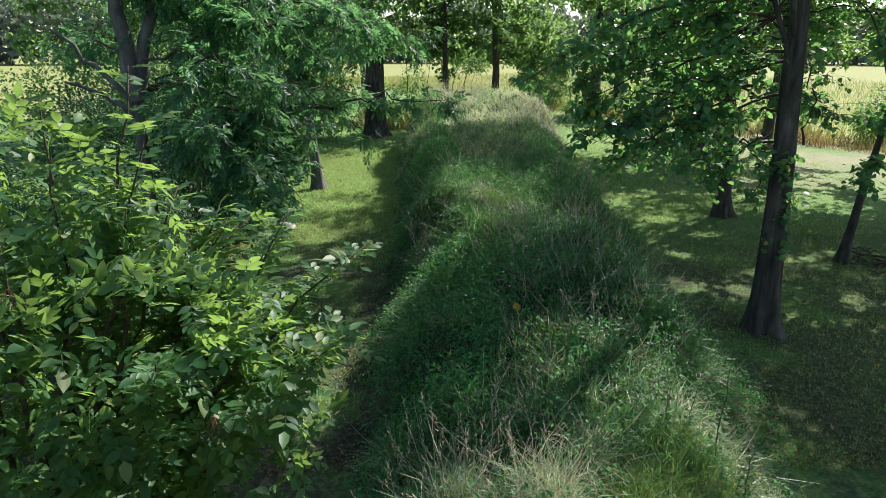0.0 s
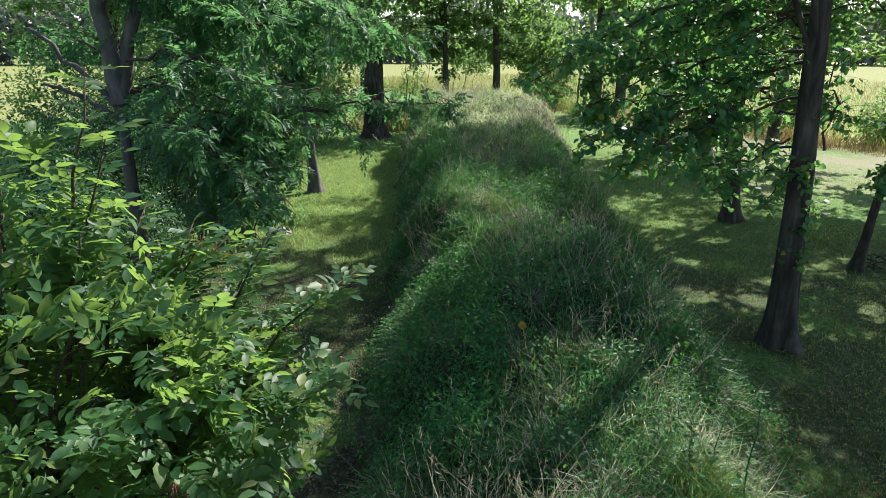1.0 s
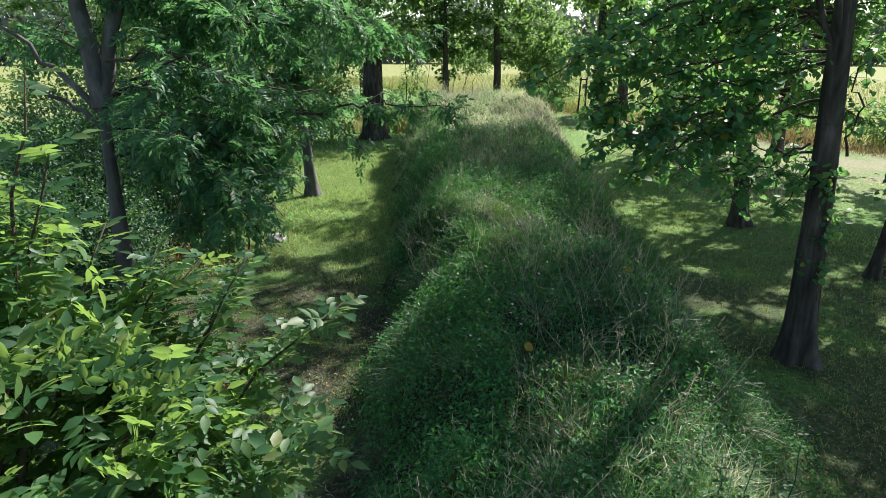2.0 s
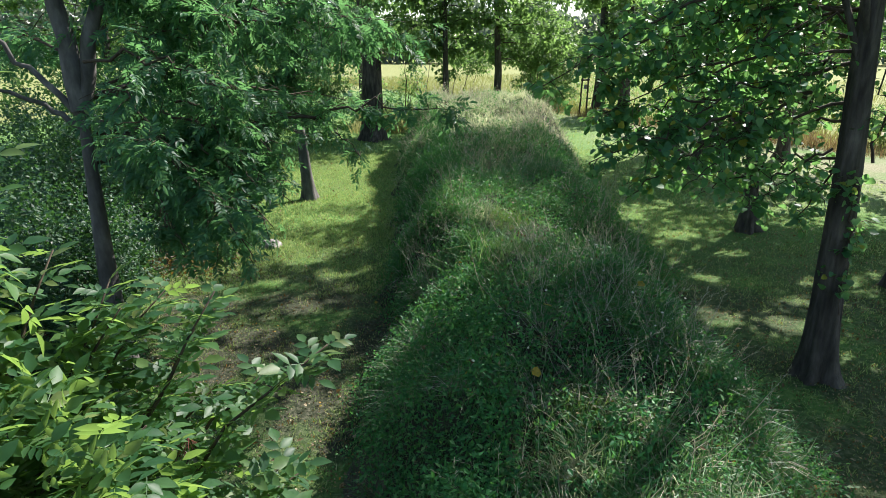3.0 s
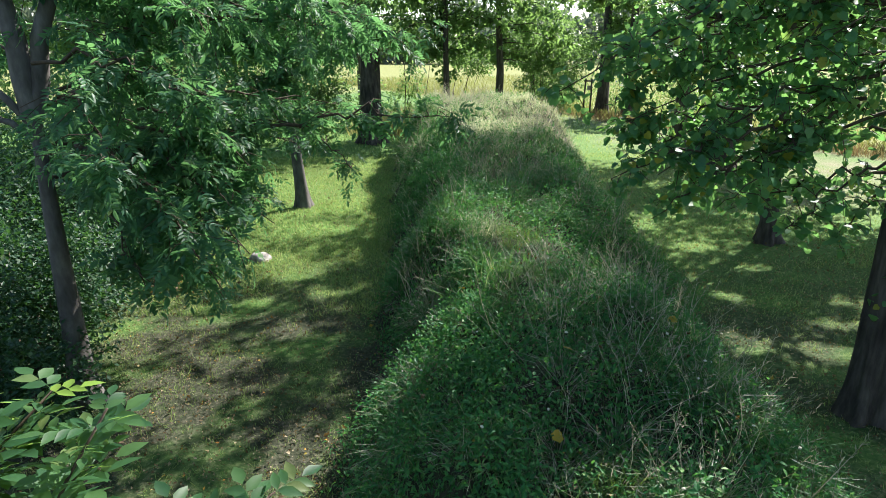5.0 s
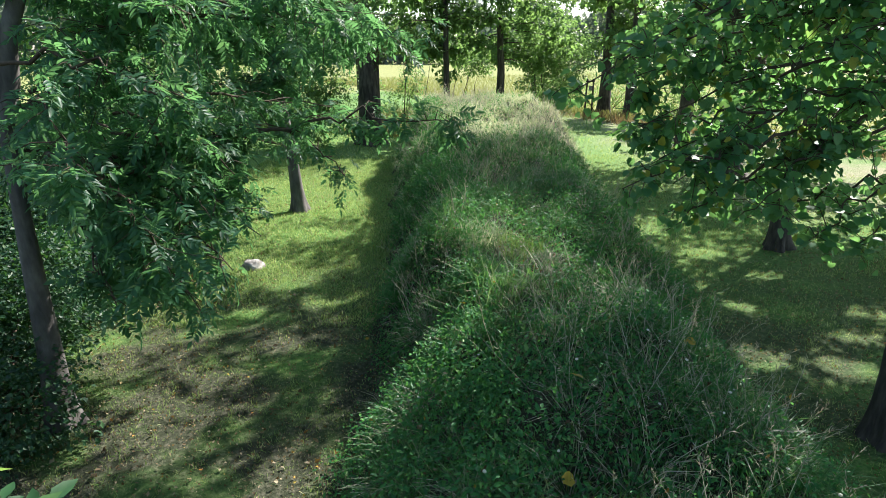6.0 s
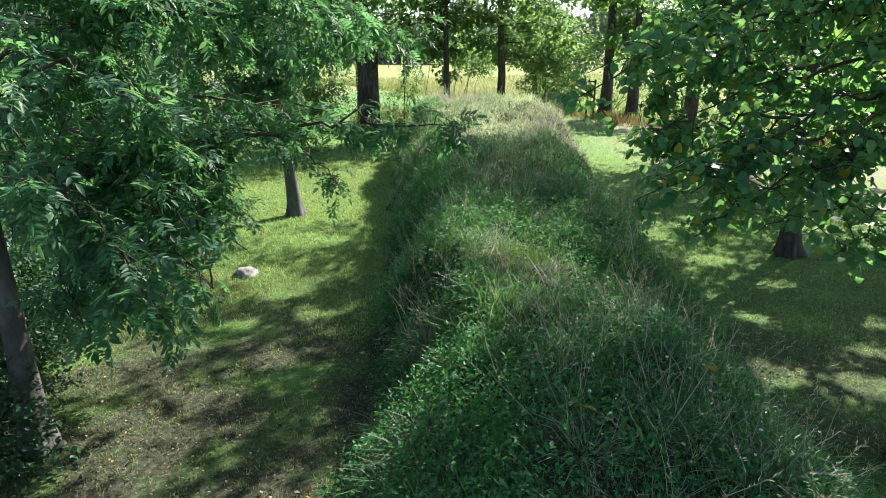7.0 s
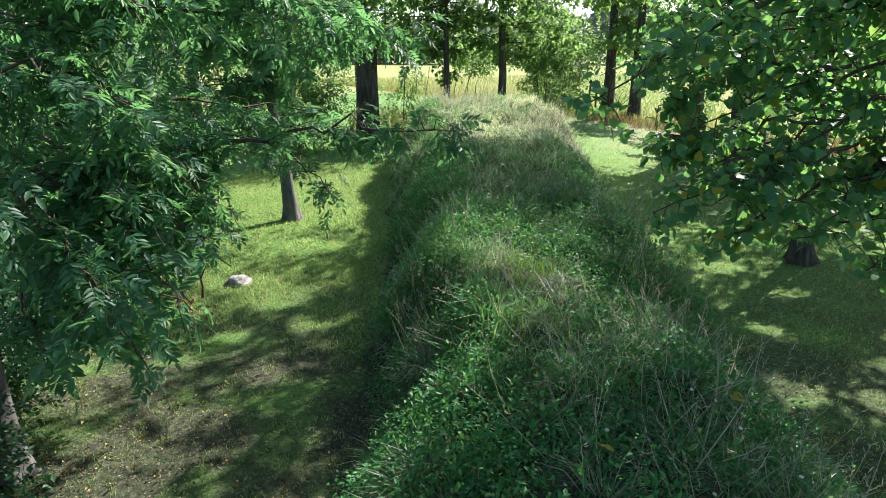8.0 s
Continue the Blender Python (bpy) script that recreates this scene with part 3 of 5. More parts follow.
# the ash beside the mound, forked, with long drooping boughs
ash = add_tree("ash_tree", "grey-barked forked ash tree with drooping feathered leaves", [(-3.98, 7.7, 0), (-3.94, 7.7, 1.6), (-3.88, 7.7, 3.25)], 0.135, M_ASHBARK, 11, ASH_LEAF, M_ASH, 0.24,
    low=[((-3.95, 7.75, 2.5), (-1.5, 8.5, 2.95), -0.12, 31, 0.75, 9), ((-1.9, 8.4, 2.93), (0.08, 8.3, 3.05), -0.06, 18, 0.28, 6),
         ((-3.5, 7.9, 3.6), (-2.0, 7.8, 4.0), -0.2, 28, 0.8, 9), ((-3.6, 7.9, 4.2), (-1.2, 9.0, 4.1), -0.2, 31, 0.8, 9),
         ((-3.4, 8.0, 2.7), (-2.6, 7.7, 1.6), -0.2, 21, 0.55, 9), ((-3.0, 8.0, 2.8), (-2.15, 8.2, 2.3), -0.1, 16, 0.4, 8),
         ((-2.6, 8.4, 4.0), (-0.6, 9.6, 3.9), -0.1, 24, 0.7, 9),
         ((-3.95, 7.8, 3.6), (-5.4, 8.8, 4.0), -0.1, 20, 0.6, 8), ((-1.6, 8.5, 2.95), (-1.0, 8.3, 2.5), -0.05, 6, 0.2, 4),
         ((-3.6, 7.5, 3.0), (-1.85, 6.25, 2.15), -0.25, 24, 0.42, 6), ((-3.4, 7.5, 2.8), (-2.35, 6.3, 1.95), -0.2, 20, 0.4, 6), ((-3.0, 7.6, 3.1), (-1.85, 7.0, 2.4), -0.2, 22, 0.34, 6),
         ((-3.4, 7.4, 3.3), (-2.5, 6.3, 2.9), -0.2, 22, 0.5, 6), ((-2.8, 7.5, 3.2), (-1.75, 7.5, 2.6), -0.2, 18, 0.3, 6), ((-3.6, 7.4, 3.6), (-1.9, 6.9, 3.25), -0.2, 24, 0.55, 6),
         ((-3.2, 7.5, 2.7), (-2.05, 7.6, 1.75), -0.2, 18, 0.4, 6),
         ((-3.2, 7.5, 2.9), (-1.62, 7.4, 2.15), -0.2, 18, 0.3, 6), ((-3.0, 7.4, 2.9), (-1.68, 6.8, 2.05), -0.2, 18, 0.3, 6), ((-3.3, 7.3, 2.9), (-1.7, 6.2, 1.95), -0.25, 18, 0.3, 6)]
        + more_boughs(51, 17, (-3.95, 7.75), (2.6, 5.2), (-3.5, -0.9), (7.75, 10.4), [(-4.5, 1.7), (-3.4, 1.2), (-2.75, 1.25), (-1.7, 2.3), (-0.5, 3.0)], 4.9, 17, 0.62, 7),
    crown=((-3.0, 8.8, 7.8), (3.0, 3.0, 2.4), 70), limbs=False, singles=(280, (-0.6, 8.3, 2.8)),
    forks=[((-3.89, 7.7, 3.1), (-4.02, 7.68, 5.8), 0.11), ((-3.89, 7.7, 3.1), (-3.05, 7.8, 5.8), 0.085), ((-3.9, 7.7, 3.0), (-4.7, 7.5, 3.95), 0.04), ((-3.9, 7.7, 2.9), (-4.55, 7.35, 3.35), 0.035)], flare=1.35)

# the big broad-leaved tree on the other side and its low boughs
lime_r = add_tree("lime_tree", "dark-barked lime tree with sprouting leafy trunk", [(4.42, 7.4, 0), (4.3, 7.4, 2.2), (4.16, 7.4, 4.3), (4.1, 7.5, 15)], 0.17, M_BARK, 21, LIME_LEAF, M_LIME, 0.08,
    low=[((4.2, 7.5, 4.3), (0.95, 7.3, 3.35), -0.35, 40, 0.42, 10), ((4.2, 7.5, 3.6), (2.0, 7.5, 2.6), -0.2, 36, 0.45, 10), ((4.2, 7.5, 4.6), (2.2, 8.3, 3.9), -0.2, 38, 0.55, 10),
         ((4.2, 7.5, 3.2), (2.6, 8.0, 2.25), -0.15, 30, 0.45, 10), ((4.2, 7.5, 4.0), (3.0, 7.3, 3.7), -0.1, 16, 0.4, 8), ((4.2, 7.6, 2.7), (3.3, 7.6, 2.0), -0.1, 18, 0.4, 9),
         ((3.2, 7.5, 3.1), (1.5, 7.3, 2.6), -0.1, 26, 0.38, 10), ((3.4, 7.5, 3.0), (1.95, 7.4, 2.2), -0.1, 28, 0.4, 10), ((3.6, 7.5, 3.2), (2.6, 7.2, 2.45), -0.1, 24, 0.4, 10), ((4.2, 7.5, 4.1), (1.65, 7.7, 3.5), -0.2, 34, 0.4, 10), ((4.2, 7.5, 3.7), (1.75, 7.8, 3.05), -0.2, 30, 0.38, 10), ((3.8, 7.5, 3.3), (2.0, 7.9, 2.75), -0.15, 18, 0.34, 9), ((2.9, 7.6, 3.6), (1.7, 7.9, 3.3), -0.1, 26, 0.34, 10), ((2.8, 7.6, 3.2), (1.8, 8.0, 2.9), -0.1, 22, 0.32, 10), ((4.3, 7.6, 3.0), (3.6, 9.0, 2.3), -0.15, 26, 0.42, 9), ((4.4, 7.6, 2.6), (4.75, 8.9, 1.5), -0.1, 22, 0.36, 8), ((4.3, 7.6, 2.6), (3.3, 8.7, 1.95), -0.15, 22, 0.36, 9), ((4.42, 7.25, 0.9), (4.25, 7.2, 2.4), 0.0, 26, 0.26, 6), ((4.45, 7.3, 2.6), (4.4, 7.25, 3.8), 0.0, 12, 0.25, 5)]
        + more_boughs(52, 12, (4.2, 7.5), (2.8, 5.4), (1.3, 3.7), (7.3, 9.4), [(1.0, 3.0), (1.6, 2.4), (2.4, 2.1), (3.0, 2.4), (4.3, 3.0)], 4.9, 22, 0.5, 9),
    crown=((4.6, 8.6, 8.6), (5.2, 5.0, 3.4), 320), flare=1.6, singles=(290, (1.8, 7.2, 2.9)), cull=1.0)

lime_b = add_tree("lime_tree", "slender dark-barked lime tree with low leafy boughs", [(6.65, 13.6, 0), (6.5, 13.6, 2.0), (6.38, 13.6, 4.0), (6.3, 13.9, 9)], 0.16, M_BARK, 22, FAR_LIME, M_LIME, 0.115,
    low=[((6.6, 13.6, 3.2), (4.2, 12.6, 2.2), -0.2, 40, 0.7, 10), ((6.6, 13.6, 4.0), (3.6, 13.6, 3.6), -0.2, 44, 0.8, 10), ((6.6, 13.6, 3.0), (8.4, 12.8, 2.4), -0.2, 36, 0.7, 9),
         ((6.6, 13.6, 2.4), (5.6, 12.4, 1.3), -0.1, 34, 0.6, 10), ((6.6, 13.6, 4.6), (8.5, 13.6, 4.2), -0.2, 40, 0.8, 9), ((6.6, 13.6, 1.9), (7.3, 12.5, 1.0), -0.1, 24, 0.5, 9)]
        + more_boughs(53, 14, (6.45, 13.6), (2.6, 5.4), (4.2, 10.0), (12.0, 15.5), [(3.0, 2.6), (6.0, 1.6), (10, 2.0)], 5.4, 24, 0.8, 8),
    crown=((6.6, 14.6, 8.8), (5.0, 5.0, 3.4), 380), cull=0.8)

old_tree = add_tree("old_tree", "stout old tree with flared dark trunk", [(8.85, 20.8, 0), (8.75, 20.8, 2.0), (8.5, 20.9, 5.0), (8.3, 21.2, 13)], 0.40, M_BARK, 23, FAR_LIME, M_LIME, 0.16,
    low=[((9.0, 21, 4.0), (5.8, 19.5, 3.2), -0.3, 40, 1.0, 9), ((9.0, 21, 4.5), (12.5, 20.0, 3.6), -0.3, 30, 1.0, 9), ((9.0, 21, 5.0), (6.4, 22, 4.6), -0.3, 40, 1.1, 9)]
        + more_boughs(54, 16, (8.6, 20.9), (3.6, 6.5), (5.2, 14.0), (18.5, 23.5), [(4, 3.0), (8, 2.6), (14, 3.2)], 6.5, 36, 1.1, 8),
    crown=((9.2, 21.6, 9.6), (6.0, 6.0, 4.0), 360), flare=2.1, cull=0.7)
second = add_tree("tree", "dark straight tree trunk behind the old tree", [(8.9, 24.6, 0), (8.9, 24.6, 5), (8.9, 24.6, 11)], 0.27, M_BARK, 24, FAR_LIME, M_LIME, 0.17,
    low=[((8.9, 24.6, 3.6), (6.4, 24, 3.2), -0.3, 40, 1.1, 9), ((8.9, 24.6, 4.4), (10.8, 24.5, 4.0), -0.3, 30, 1.1, 9)], crown=((8.9, 25, 9), (4.5, 4.5, 3.2), 160))
leaning = add_tree("young_tree", "young leaning tree with yellowing leaves", [(7.4, 10.3, 0), (7.49, 10.3, 1.4), (7.62, 10.3, 2.6), (8.0, 10.4, 5.5)], 0.075, M_BARK, 25, LIME_LEAF, M_LIME, 0.11,
    low=[((7.7, 10.3, 1.9), (6.9, 9.7, 1.5), -0.1, 20, 0.45, 8), ((7.9, 10.3, 2.6), (7.0, 9.8, 2.6), -0.1, 26, 0.5, 8), ((8.0, 10.3, 3.0), (9.3, 10.0, 2.6), -0.1, 30, 0.5, 8), ((8.2, 10.3, 3.6), (7.0, 10.0, 3.8), -0.1, 26, 0.55, 8),
         ((7.7, 10.3, 1.8), (9.0, 9.8, 1.6), -0.1, 24, 0.45, 8)],
    crown=((9.0, 11.0, 6.4), (2.4, 2.4, 2.0), 70))
# out of view, placed for the shade its crown casts on the near lawn
shade_tree = add_tree("lime_tree", "unseen dark-barked lime tree added to shade the lawn", [(11.8, 8.2, 0), (11.8, 8.2, 3), (11.9, 8.3, 9)], 0.2, M_BARK, 29, LIME_LEAF, M_LIME, 0.11, crown=((11.4, 9.6, 8.8), (5.4, 5.6, 3.4), 420))
# another unseen tree, added so its crown darkens the lawn on the right
add_tree("lime_tree", "unseen dark-barked lime tree added to shade the right-hand lawn", [(13.8, 14.2, 0), (13.8, 14.2, 3), (13.9, 14.3, 9)], 0.2, M_BARK, 30, LIME_LEAF, M_LIME, 0.11, crown=((12.8, 15.6, 8.8), (5.0, 5.0, 3.2), 330))
# unseen trees round the start, added to block sky light and deepen the shade
for k, (x, y) in enumerate(((9.5, -1.5), (3.5, -6.5), (-4.5, -6.0), (-9.5, 1.0), (12.5, 3.0))):
    add_tree("tree", "unseen dark-barked tree added to hold back sky light", [(x, y, 0), (x + 0.1, y, 3), (x + 0.1, y, 9)], 0.2, M_BARK, 350 + k, LIME_LEAF, M_LIME, 0.11, crown=((x, y, 7.0), (4.2, 3.6, 4.2), 150), per=36, group="trees of the grove behind the way")
slim = add_tree("young_tree", "slim dark-barked tree on the sunlit lawn", [(-3.52, 16.4, 0), (-3.62, 16.4, 1.6), (-3.86, 16.4, 3.3), (-4.0, 16.6, 9)], 0.155, M_ASHBARK, 26, ASH_FAR, M_ASH, 0.27,
    low=[((-3.8, 16.6, 3.2), (-5.8, 15.8, 2.6), -0.2, 36, 0.9, 8), ((-3.8, 16.6, 3.8), (-1.9, 16.6, 3.7), -0.2, 30, 0.8, 8), ((-3.8, 16.6, 4.4), (-5.4, 17.2, 4.2), -0.2, 34, 0.9, 8)]
        + more_boughs(55, 16, (-3.75, 16.5), (2.8, 6), (-7.0, -1.6), (14.8, 18.4), [(-7, 1.8), (-4, 2.2), (-1, 3.2)], 5.8, 30, 0.9, 8),
    crown=((-3.6, 17.4, 8.2), (3.6, 3.6, 3.0), 170), flare=1.5)
stout = add_tree("old_tree", "stout tree with pale sprouting shoots on its trunk", [(-3.15, 28.0, 0), (-3.1, 28.0, 3.7), (-3.4, 28.2, 6), (-3.8, 28.8, 12)], 0.50, M_BARK, 27, CLUMP_LEAF, M_FAR, 0.2,
    low=[((-3.3, 28.4, 3.0), (-2.6, 27.6, 4.6), 0.0, 40, 0.7, 7), ((-3.3, 28.4, 4.2), (-6.2, 27.5, 3.8), -0.3, 34, 1.1, 7), ((-3.3, 28.4, 5.0), (-0.6, 28.0, 4.8), -0.3, 34, 1.1, 7)]
        + more_boughs(56, 12, (-3.2, 28.2), (3.6, 7), (-8.0, 0.4), (25.5, 29.5), [(-8, 2.4), (-3, 3.2), (1, 4.2)], 7.0, 34, 1.2, 7),
    crown=((-3.3, 29, 9.8), (5.5, 5.0, 3.4), 160), flare=1.5)
far_spec = [(0.15, 30.2, 0.19, 3.4), (2.75, 32.4, 0.25, 3.8), (9.85, 39.6, 0.42, 4.5), (10.95, 37.9, 0.38, 4.5), (6.2, 44.0, 0.2, 3.4), (-9.5, 26.0, 0.3, 4.0), (-8.0, 35.0, 0.3, 4.2),
            (15.5, 33.0, 0.32, 4.2), (-17.5, 19.0, 0.28, 3.8), (-5.6, 44.0, 0.25, 4.0), (-14.5, 28.0, 0.3, 4.2), (-13.0, 40.0, 0.3, 4.5), (12.6, 27.0, 0.24, 3.6), (-16.5, 14.0, 0.25, 3.6), (14.2, 17.5, 0.16, 3.0), (12.4, 22.8, 0.22, 3.4)]
for i, (x, y, r, c) in enumerate(far_spec):
    rng = np.random.default_rng(300 + i)
    lows = more_boughs(600 + i, 18, (x, y), (3.6, 7.0), (x - 3.4, x + 3.4), (y - 2.5, y + 2.5), [(-50, 2.8), (50, 2.8)], 7.6, 30, 1.1, 10)
    if i < 2:
        lows += more_boughs(640 + i, 12, (x, y), (2.6, 5.0), (x - 2.6, x + 2.6), (y - 0.5, y + 3.0), [(-50, 2.1), (50, 2.1)], 5.0, 16, 0.8, 8)
    add_tree("tree", "dark-trunked tree at the far edge of the grove", [(x, y, 0), (x + rng.normal(0, .1), y, 3), (x + rng.normal(0, .2), y, 9.5)], r, M_BARK, 310 + i, CLUMP_LEAF, M_FAR, 0.22,
             low=lows, crown=((x, y + 0.4, 8.4), (c, c, 2.8), 70), per=32, group="far trees of the grove", flare=1.5)


# ---------------------------------------------------------------- shrubs
def add_bush(name, label, base, blobs, stems, leaf, material, size, count, seed, category="bush", spikes=0):
    """A shrub: each stem, twigs, and leaves on the shells of overlapping clumps. blobs: centre, radii."""
    rng = np.random.default_rng(seed)
    base = np.asarray(base, float)
    bush = tagged(new(name), label, category)
    bush.location = base
    for i in range(stems):
        c, r = blobs[i % len(blobs)]
        end = np.asarray(c) - base + rng.uniform(-0.5, 0.5, 3) * np.asarray(r)
        foot = np.array([rng.normal(0, 0.12), rng.normal(0, 0.12), 0])
        part("stem", mesh_of("stem", *tube(bend(foot, end, 9, -0.15, 0.05, seed + i), np.linspace(0.03, 0.006, 9), 7, 0.05, i), M_TWIG, True), bush)
    blocks = []
    vol = np.array([np.prod(r) ** (2 / 3) for _, r in blobs])
    for (c, r), n in zip(blobs, (count * vol / vol.sum()).astype(int)):
        d = unit(rng.normal(0, 1, (n, 3)))
        lump = 1 + 0.34 * np.sin(5 * d[:, :1] + seed) * np.sin(4 * d[:, 1:2] + 1) + 0.22 * np.sin(9 * d[:, 2:3] + 5 * d[:, :1]) + 0.25 * (rng.random((n, 1)) > 0.9) * rng.random((n, 1))
        p = np.asarray(c) - base + d * np.asarray(r) * lump * rng.uniform(0.55, 1.05, (n, 1)) ** 0.6
        axis = unit(d * 0.7 + rng.normal(0, 0.6, d.shape) + np.array([0, 0, -0.2]))
        up = unit(d * 0.5 + np.array([0, 0, 0.9]) + rng.normal(0, 0.4, d.shape))
        ok = p[:, 2] > 0.03
        blocks.append(scattered(leaf, p[ok], frames_for(axis, up)[ok], size * rng.uniform(0.6, 1.25, ok.sum())))
    part("foliage", mesh_of("foliage", *joined(blocks), material), bush, kind="stuff")
    return bush


add_bush("hedge_bush", "dense dark-leaved bush beside the ash trunk", (-4.7, 7.9, 0), [((-4.1, 7.25, 0.45), (0.5, 0.45, 0.6)), ((-4.95, 8.5, 0.6), (0.6, 0.7, 0.75)), ((-5.4, 8.9, 0.9), (0.9, 1.0, 1.0)), ((-5.4, 7.3, 0.9), (0.8, 0.8, 1.0)), ((-5.35, 10.0, 0.65), (0.6, 0.9, 0.75))], 9, small_leaf(0.7), M_SHRUB, 0.062, 34000, 41)
add_bush("hedge_bush", "dense dark-leaved bush behind the ash", (-6.4, 11.2, 0), [((-6.3, 10.6, 1.1), (1.0, 0.9, 1.1)), ((-7.0, 12.0, 1.5), (1.2, 1.1, 1.3)), ((-5.9, 12.0, 0.9), (0.8, 0.9, 0.9))], 8, small_leaf(0.7), M_SHRUB, 0.07, 24000, 42)
add_bush("hedge_bush", "tall dark-leaved bush on the grove's edge", (-6.9, 15.0, 0), [((-6.4, 14.6, 1.3), (1.3, 1.2, 1.3)), ((-7.6, 15.8, 1.7), (1.5, 1.4, 1.5)), ((-5.9, 16.2, 0.9), (0.9, 0.9, 0.9))], 8, TINY_LEAF, M_SHRUB, 0.085, 16000, 43)
add_bush("hedge_bush", "low bright bush on the grove's edge", (-8.8, 9.5, 0), [((-8.4, 9.4, 1.2), (1.4, 1.4, 1.2)), ((-9.6, 11.0, 1.5), (1.5, 1.4, 1.3)), ((-7.2, 8.6, 1.0), (1.0, 1.0, 1.1))], 6, TINY_LEAF, M_SHRUB, 0.08, 16000, 44)
add_bush("hedge_bush", "tall leafy bush on the grove's edge", (-8.5, 20.5, 0), [((-8.0, 20.0, 1.7), (2.0, 1.7, 1.7)), ((-10.0, 22.0, 2.0), (2.2, 1.8, 1.9))], 6, TINY_LEAF, M_FAR, 0.13, 12000, 45)
add_bush("hedge_bush", "broad leafy bush on the grove's edge", (-12.5, 25.5, 0), [((-12.0, 25.0, 1.7), (2.4, 1.7, 1.8)), ((-15.0, 24.0, 1.7), (2.4, 1.8, 1.8))], 6, TINY_LEAF, M_FAR, 0.15, 10000, 47)
add_bush("hedge_bush", "leafy bush at the foot of the stout tree", (-6.0, 27.0, 0), [((-5.6, 26.6, 1.3), (1.2, 1.0, 1.3)), ((-7.2, 27.6, 1.7), (1.5, 1.2, 1.7)), ((-4.9, 27.2, 2.4), (0.9, 0.8, 1.0))], 6, TINY_LEAF, M_FAR, 0.12, 12000, 48)
add_bush("hedge_bush", "airy sunlit bush between the stout tree and the mound", (-1.9, 31.5, 0), [((-1.9, 31.5, 1.2), (0.8, 0.8, 1.1)), ((-1.5, 31.8, 2.4), (0.6, 0.6, 0.8)), ((-2.2, 30.6, 4.6), (0.9, 0.8, 1.1))], 5, TINY_LEAF, M_FAR, 0.11, 4200, 50)
for k, (x, y, s) in enumerate(((7.4, 43.5, 1.5), (11.0, 42.5, 1.9), (13.2, 36.5, 1.3), (16.8, 30.0, 1.3), (18.4, 25.5, 1.0))):
    add_bush("field_bush", "sunlit yellow-green bush at the field's edge", (x, y, 0), [((x, y, s), (s, s * 0.8, s)), ((x + s * 0.8, y + 0.4, s * 0.7), (s * 0.8, s * 0.7, s * 0.75))], 4, TINY_LEAF, M_FAR, 0.13, 3600, 500 + k)
for k, (x, y, z, r, h) in enumerate(((1.5, 37.0, 3.3, 1.0, 0.8), (4.3, 36.6, 3.9, 1.2, 1.1), (-1.3, 36.2, 4.3, 1.1, 0.9), (-5.0, 33.0, 1.7, 1.8, 1.7), (-8.2, 32.0, 2.0, 1.8, 1.9), (0.6, 41.0, 4.4, 1.6, 1.2), (6.3, 39.0, 2.2, 1.2, 1.3))):
    add_bush("thicket", "airy backlit bush in the thicket beyond the mound", (x, y, 0), [((x, y, z), (r, r * 0.7, h)), ((x + 0.7 * r, y + 0.3, z - 0.3 * h), (0.7 * r, 0.6 * r, 0.6 * h)), ((x - 0.6 * r, y + 0.2, z + 0.5 * h), (0.6 * r, 0.6 * r, 0.6 * h))], 2, CLUMP_LEAF, M_FAR, 0.13, 2600, 520 + k)
add_bush("young_shrub", "yellow-green sunlit shrub beyond the mound", (5.2, 34.0, 0), [((5.4, 34, 2.2), (1.5, 1.3, 1.5)), ((4.8, 34.4, 4.4), (1.5, 1.2, 1.6)), ((6.4, 34.6, 3.6), (1.2, 1.2, 1.4))], 5, TINY_LEAF, M_FAR, 0.13, 11000, 46)

# ---------------------------------------------------------------- the elder by the start of the way
rng = np.random.default_rng(7)
elder = tagged(new("elder_bush"), "elder bush with feathered leaves and dark berry clusters", "bush")
elder.location = (-2.1, 2.7, 0)
ebase = np.array([-2.1, 2.7, 0])
EC, ER = np.array([-2.1, 2.65, 2.1]), np.array([1.5, 0.78, 0.72])
shoots = [(-1.3, 3.35, 2.85), (-1.2, 3.6, 2.72), (-1.6, 3.5, 2.92), (-1.85, 3.5, 3.0), (-1.05, 3.6, 2.6), (-1.55, 3.15, 3.35), (-2.2, 3.3, 3.45), (-2.75, 3.2, 3.4), (-1.25, 3.3, 2.75), (-0.45, 2.55, 2.4), (-0.75, 2.3, 2.15), (-1.1, 2.0, 2.55), (-1.9, 2.4, 2.9), (-0.6, 3.1, 2.2), (-2.6, 2.6, 3.0), (-1.6, 2.9, 2.95), (-1.0, 2.9, 2.5), (-1.66, 3.25, 3.62), (-0.45, 3.25, 2.62), (-0.9, 3.35, 2.8), (-2.0, 3.0, 3.2), (-2.4, 2.9, 3.3), (-0.75, 3.4, 2.42), (-1.0, 3.5, 2.3), (-0.6, 3.3, 2.0), (-1.3, 3.5, 2.6), (-0.85, 3.0, 1.95)]
pos, axis, up = [], [], []
